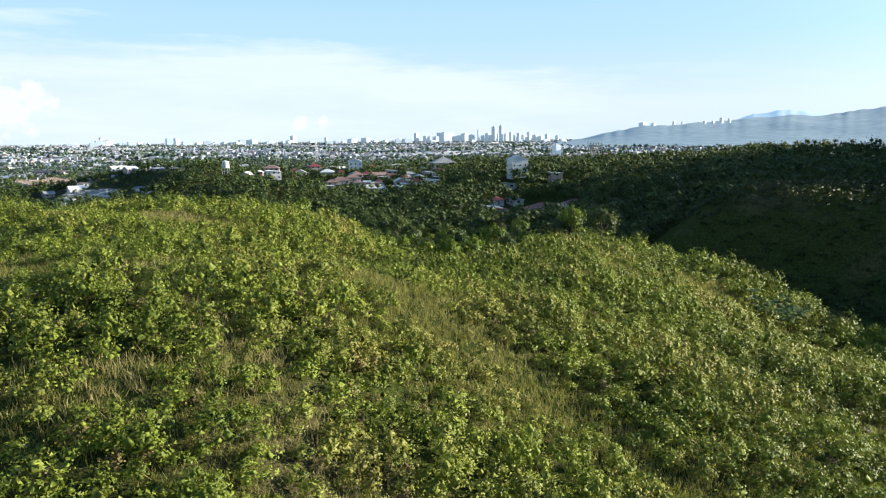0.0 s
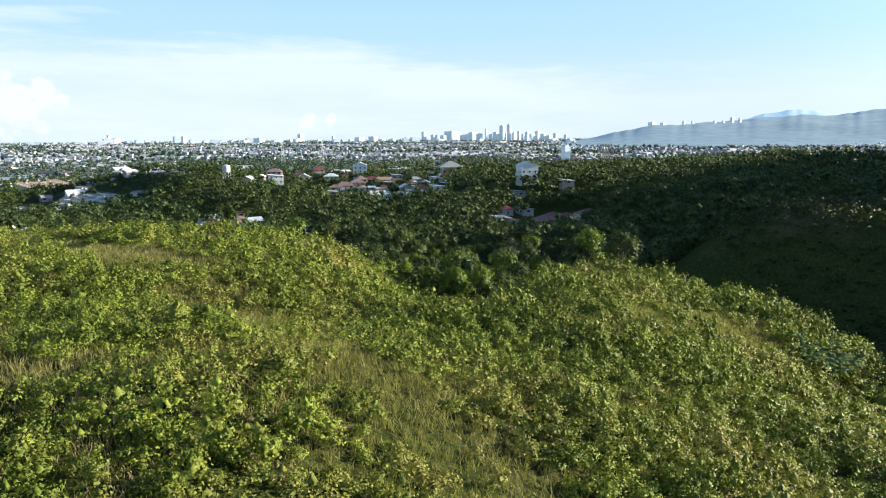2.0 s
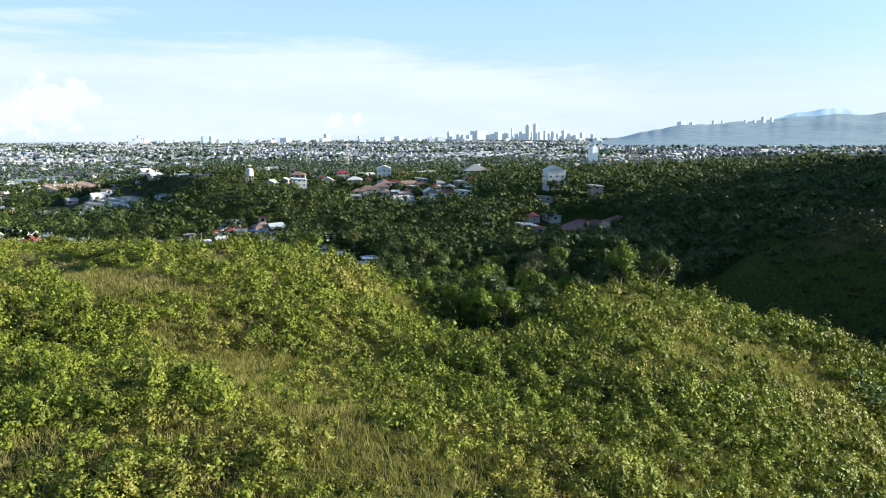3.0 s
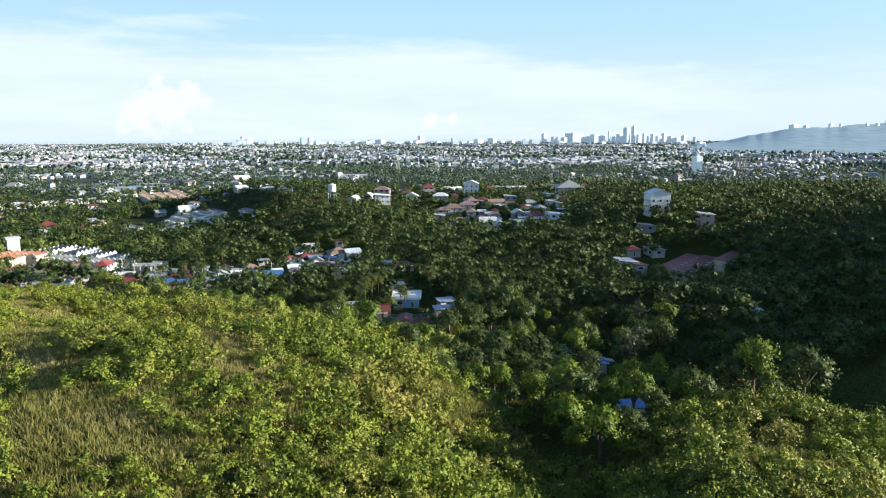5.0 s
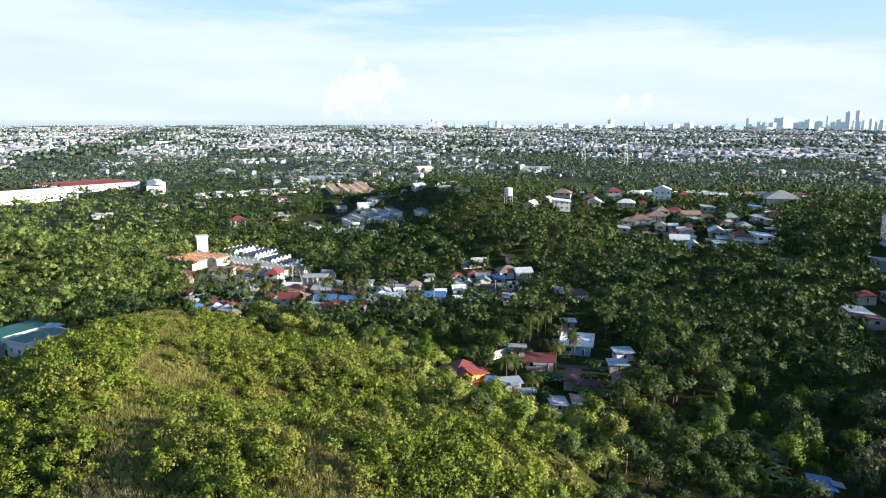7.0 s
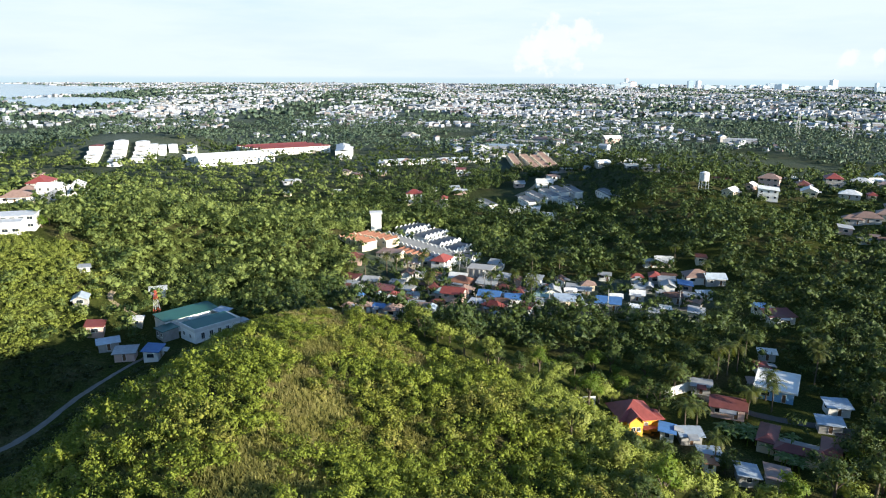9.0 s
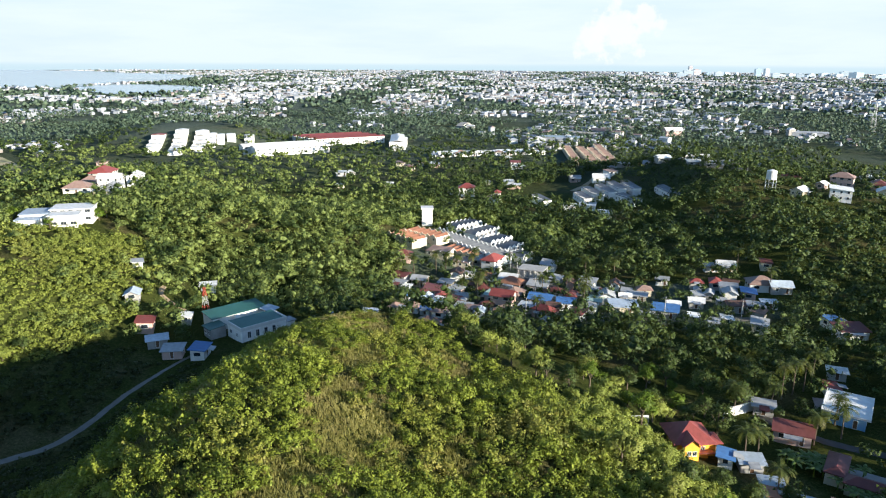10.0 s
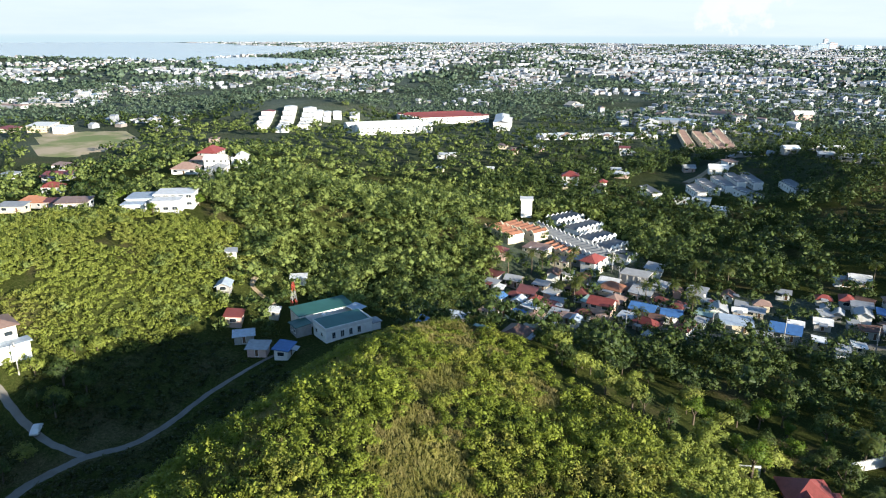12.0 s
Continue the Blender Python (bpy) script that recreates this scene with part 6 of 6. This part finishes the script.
# ==== vehicles ====
def car(x, y, turn, paint, label):
    root = new("car")
    root.matrix_basis = pose(x, y, float(land(x, y)) + 0.15, 0, 0, turn)
    tagged(root, label, "car")
    prof = [(-2.1, 0.35), (-2.15, 0.75), (-1.5, 0.95), (-0.9, 1.45), (0.7, 1.47), (1.3, 0.98), (2.05, 0.82), (2.15, 0.4)]
    v = [(a, s * (0.82 if b < 1.2 else 0.66), b) for s in (-1, 1) for a, b in prof]
    n = len(prof)
    f = [tuple(range(n - 1, -1, -1)), tuple(range(n, 2 * n))] + [(k, (k + 1) % n, n + (k + 1) % n, n + k) for k in range(n)]
    part("body", solid("body", v, f, paint), root)
    part("windscreen", solid("windscreen", [(0.78, -0.62, 1.44), (0.78, 0.62, 1.44), (1.31, 0.72, 1.01), (1.31, -0.72, 1.01)], [(0, 1, 2, 3)], DARK_GLASS), root)
    for cx in (-1.3, 1.35):
        for s in (-1, 1):
            rim = [(cx + 0.32 * math.cos(t), s * o, 0.32 + 0.32 * math.sin(t)) for o in (0.66, 0.86) for t in [6.2832 * k / 14 for k in range(14)]]
            fs = [tuple(range(14)), tuple(range(27, 13, -1))] + [(k, (k + 1) % 14, 14 + (k + 1) % 14, 14 + k) for k in range(14)]
            wheel = part("wheel", solid("wheel", rim, fs, TYRE), root)
            disc = [(cx + 0.19 * math.cos(t), s * o, 0.32 + 0.19 * math.sin(t)) for o in (0.66, 0.875) for t in [6.2832 * k / 14 for k in range(14)]]
            part("rim", solid("rim", disc, fs, STEEL), wheel, "grey steel rim")


car(-180, 117, 160, WALLS["white"], "white car parked on the dirt road")
car(-70, 231, 40, WALLS["white"], "white car parked beside the red-roofed house")
car(-147, 269, 60, WALLS["grey"], "grey car parked on the village road")
car(-168, 300, -20, WALLS["white"], "white car on the village road")


# ==== the far city ====
def bearing(px_right, up_tan, far):
    """A far place from its bearing to the right (tangent), seen from the start of the walk."""
    a = math.atan(px_right) - radians(1.74)
    return far * math.sin(a), far * math.cos(a)


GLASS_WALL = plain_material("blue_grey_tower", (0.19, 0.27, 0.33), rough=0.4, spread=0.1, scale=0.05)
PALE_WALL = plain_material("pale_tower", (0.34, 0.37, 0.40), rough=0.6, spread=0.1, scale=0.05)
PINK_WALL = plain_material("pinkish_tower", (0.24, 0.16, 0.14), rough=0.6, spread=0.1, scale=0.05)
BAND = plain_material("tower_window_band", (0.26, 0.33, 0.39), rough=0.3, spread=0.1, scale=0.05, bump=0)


# On this far backdrop, four kilometres of haze are painted as blue glow.
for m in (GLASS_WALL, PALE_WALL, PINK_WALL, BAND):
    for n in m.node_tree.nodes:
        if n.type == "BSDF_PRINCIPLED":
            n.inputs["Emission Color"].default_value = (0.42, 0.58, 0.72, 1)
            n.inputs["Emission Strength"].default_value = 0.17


def far_tower(x, y, z, w, d, h, wall, label, turn=0.0, name="tower_block"):
    root = new(name)
    root.matrix_basis = pose(x, y, z, 0, 0, turn)
    tagged(root, label, "tower", "far city towers")
    part("wall", solid("wall", *box(-w / 2, w / 2, -d / 2, d / 2, -6, h), wall), root)
    n = max(3, min(14, int(h / 6)))
    for k in range(n):
        zz = h * (k + 0.35) / n
        part("window_band", solid("window_band", *box(-w / 2 - 0.25, w / 2 + 0.25, -d / 2 - 0.25, d / 2 + 0.25, zz, zz + h / n * 0.4), BAND), root)
    part("roof_box", solid("roof_box", *box(-w * 0.22, w * 0.25, -d * 0.2, d * 0.2, h, h + max(2.5, h * 0.06)), wall), root)


FOCUS = 1234.4
# sideways, top (above the level line), width, all in thousandths of the distance; letter of the wall
SKYLINE = [
    (-482, 4, 5, "n"), (-473, 0, 10, "n"), (-454, -4, 10, "g"), (-415, -10, 4, "p"), (-387, 2, 7, "g"), (-376, 2, 6, "p"), (-269, -1, 14, "g"),
    (-210, 4, 8, "g"), (-164, 1, 4, "p"), (-152, -6, 6, "p"), (-127, -1, 12, "p"), (-108, 0, 12, "p"), (-36, 6, 6, "p"), (-22, 2, 8, "p"),
    (5, 6.5, 21, "g"), (33, 5, 11, "p"), (52, 10, 3, "p"), (74, 14, 7, "g"), (84, 15.5, 6, "g"), (98, 6, 5, "p"), (109, 5, 6, "p"),
    (124, 6, 7, "p"), (149, 3, 6, "g"), (163, 1, 5, "p"), (-60, -1, 6, "p"), (-80, -3, 7, "p"), (-240, -7, 8, "p"), (-320, -8, 7, "p"),
    (-560, -6, 6, "p"), (-185, -6, 8, "p"), (60, 2, 9, "g"), (18, 1, 7, "p"), (140, 0, 9, "p"),
    (-8, 1, 9, "p"), (24, 2, 9, "p"), (42, 3, 8, "g"), (66, 5, 9, "p"), (79, 4, 12, "p"), (91, 4, 7, "p"), (103, 2, 10, "g"), (116, 2, 8, "p"), (132, 2, 8, "p"),
    (-48, -2, 8, "p"), (-95, -5, 9, "p"), (-140, -5, 9, "p"), (-225, -6, 9, "p"), (-290, -7, 10, "p"), (-345, -7, 9, "p"), (-430, -9, 9, "p"), (-520, -8, 8, "p"),
]
crng = np.random.default_rng(9)
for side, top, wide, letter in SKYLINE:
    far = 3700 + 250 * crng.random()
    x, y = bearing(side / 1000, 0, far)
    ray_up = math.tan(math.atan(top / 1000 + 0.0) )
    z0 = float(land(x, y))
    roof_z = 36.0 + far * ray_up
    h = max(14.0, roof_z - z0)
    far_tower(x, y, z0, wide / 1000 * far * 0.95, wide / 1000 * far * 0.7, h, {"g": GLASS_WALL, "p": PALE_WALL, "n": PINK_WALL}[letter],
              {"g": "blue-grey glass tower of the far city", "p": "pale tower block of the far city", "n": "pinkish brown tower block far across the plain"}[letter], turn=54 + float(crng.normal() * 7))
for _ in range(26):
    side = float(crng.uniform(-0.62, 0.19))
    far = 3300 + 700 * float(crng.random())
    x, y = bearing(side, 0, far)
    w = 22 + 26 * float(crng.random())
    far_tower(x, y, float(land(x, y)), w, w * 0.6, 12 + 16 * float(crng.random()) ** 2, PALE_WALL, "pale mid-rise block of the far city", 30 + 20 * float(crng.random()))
far_tower(139, 1056, float(land(139, 1056)), 10, 9, 24, PALE_WALL, "white slab block rising above the wood", 35)


def skeleton_tower():
    root = new("unfinished_building")
    x, y = 196, 1060
    root.matrix_basis = pose(x, y, float(land(x, y)), 0, 0, 15)
    tagged(root, "dark bare concrete tower frame under construction", "building")
    for s in range(9):
        part("slab", solid("slab", *box(-9, 9, -6, 6, s * 3.4, s * 3.4 + 0.4), WALLS["grey"]), root)
    for k in range(5):
        for s in (-1, 1):
            part("column", solid("column", *box(-8.6 + k * 4.2, -7.9 + k * 4.2, s * 5.4 - 0.3, s * 5.4 + 0.3, -2, 27.2), WALLS["grey"]), root)


skeleton_tower()


# Long far hill on the right of the city, with towers on its shoulder.
def far_hill(name, far, depth, crest, material, label, seed):
    """crest: (sideways, height) in thousandths of the distance, from the start of the walk."""
    sides = np.linspace(crest[0][0], crest[-1][0], 160)
    tops = np.interp(sides, [c[0] for c in crest], [c[1] for c in crest])
    tops = tops + 0.6 * np.sin(sides / 11 + seed) + 0.35 * np.sin(sides / 4.3 + 2 * np.sin(sides / 13))
    v = []
    rows = 26
    for j in range(rows):
        u = j / (rows - 1)
        dist = far - depth + depth * 1.25 * u
        lift = math.sin(min(1.0, u / 0.8) * math.pi / 2) ** 1.6 * (1 - max(0, u - 0.8) * 2.5)
        for s, t in zip(sides, tops):
            x, y = bearing(s / 1000, 0, dist / math.cos(math.atan(s / 1000)) * 0.97)
            zt = (38.75 + t / 1000 * far)
            bump = 16 * noise.fractal((x / 260, y / 260, seed), 1.0, 2.0, 4) * (u if u < 0.8 else 0.2)
            v.append((x, y, 4 + (zt - 4) * lift + bump * min(1, max(0, zt / 120))))
    i = np.arange(rows * 160).reshape(rows, 160)
    q = np.stack([i[:-1, :-1], i[:-1, 1:], i[1:, 1:], i[1:, :-1]], -1).reshape(-1, 4)
    return tagged(new(name, mesh_of(name, np.array(v), q, material, smooth=True)), label, "hills", kind="structure")


# Distance haze is painted on: bluish base colours and a blue glow.
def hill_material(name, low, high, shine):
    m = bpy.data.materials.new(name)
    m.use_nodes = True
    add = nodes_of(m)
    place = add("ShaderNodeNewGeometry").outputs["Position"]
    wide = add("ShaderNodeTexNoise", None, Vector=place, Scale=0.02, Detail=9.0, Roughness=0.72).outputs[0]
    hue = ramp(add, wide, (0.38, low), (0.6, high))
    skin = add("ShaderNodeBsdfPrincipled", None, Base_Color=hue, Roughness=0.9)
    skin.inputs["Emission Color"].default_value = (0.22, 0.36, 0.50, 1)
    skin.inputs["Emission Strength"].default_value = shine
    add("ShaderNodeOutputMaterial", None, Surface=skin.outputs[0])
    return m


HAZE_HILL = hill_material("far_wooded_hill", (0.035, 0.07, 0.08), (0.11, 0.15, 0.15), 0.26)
HAZED_FAR_HILL = hill_material("farthest_hill", (0.16, 0.21, 0.22), (0.24, 0.28, 0.28), 0.55)
far_hill("backdrop_hill", 3300, 1300, [(120, -13), (160, -9), (205, -3), (250, 7), (285, 12), (350, 14), (410, 17), (480, 23), (560, 25), (625, 34), (660, 32), (720, 36)], HAZE_HILL, "long wooded hill beyond the city with painted haze", 0.4)
far_hill("backdrop_hill", 4300, 700, [(400, 14), (440, 27), (480, 31), (515, 30), (540, 24), (600, 18)], HAZED_FAR_HILL, "rounded far hill paled with painted haze", 2.0)
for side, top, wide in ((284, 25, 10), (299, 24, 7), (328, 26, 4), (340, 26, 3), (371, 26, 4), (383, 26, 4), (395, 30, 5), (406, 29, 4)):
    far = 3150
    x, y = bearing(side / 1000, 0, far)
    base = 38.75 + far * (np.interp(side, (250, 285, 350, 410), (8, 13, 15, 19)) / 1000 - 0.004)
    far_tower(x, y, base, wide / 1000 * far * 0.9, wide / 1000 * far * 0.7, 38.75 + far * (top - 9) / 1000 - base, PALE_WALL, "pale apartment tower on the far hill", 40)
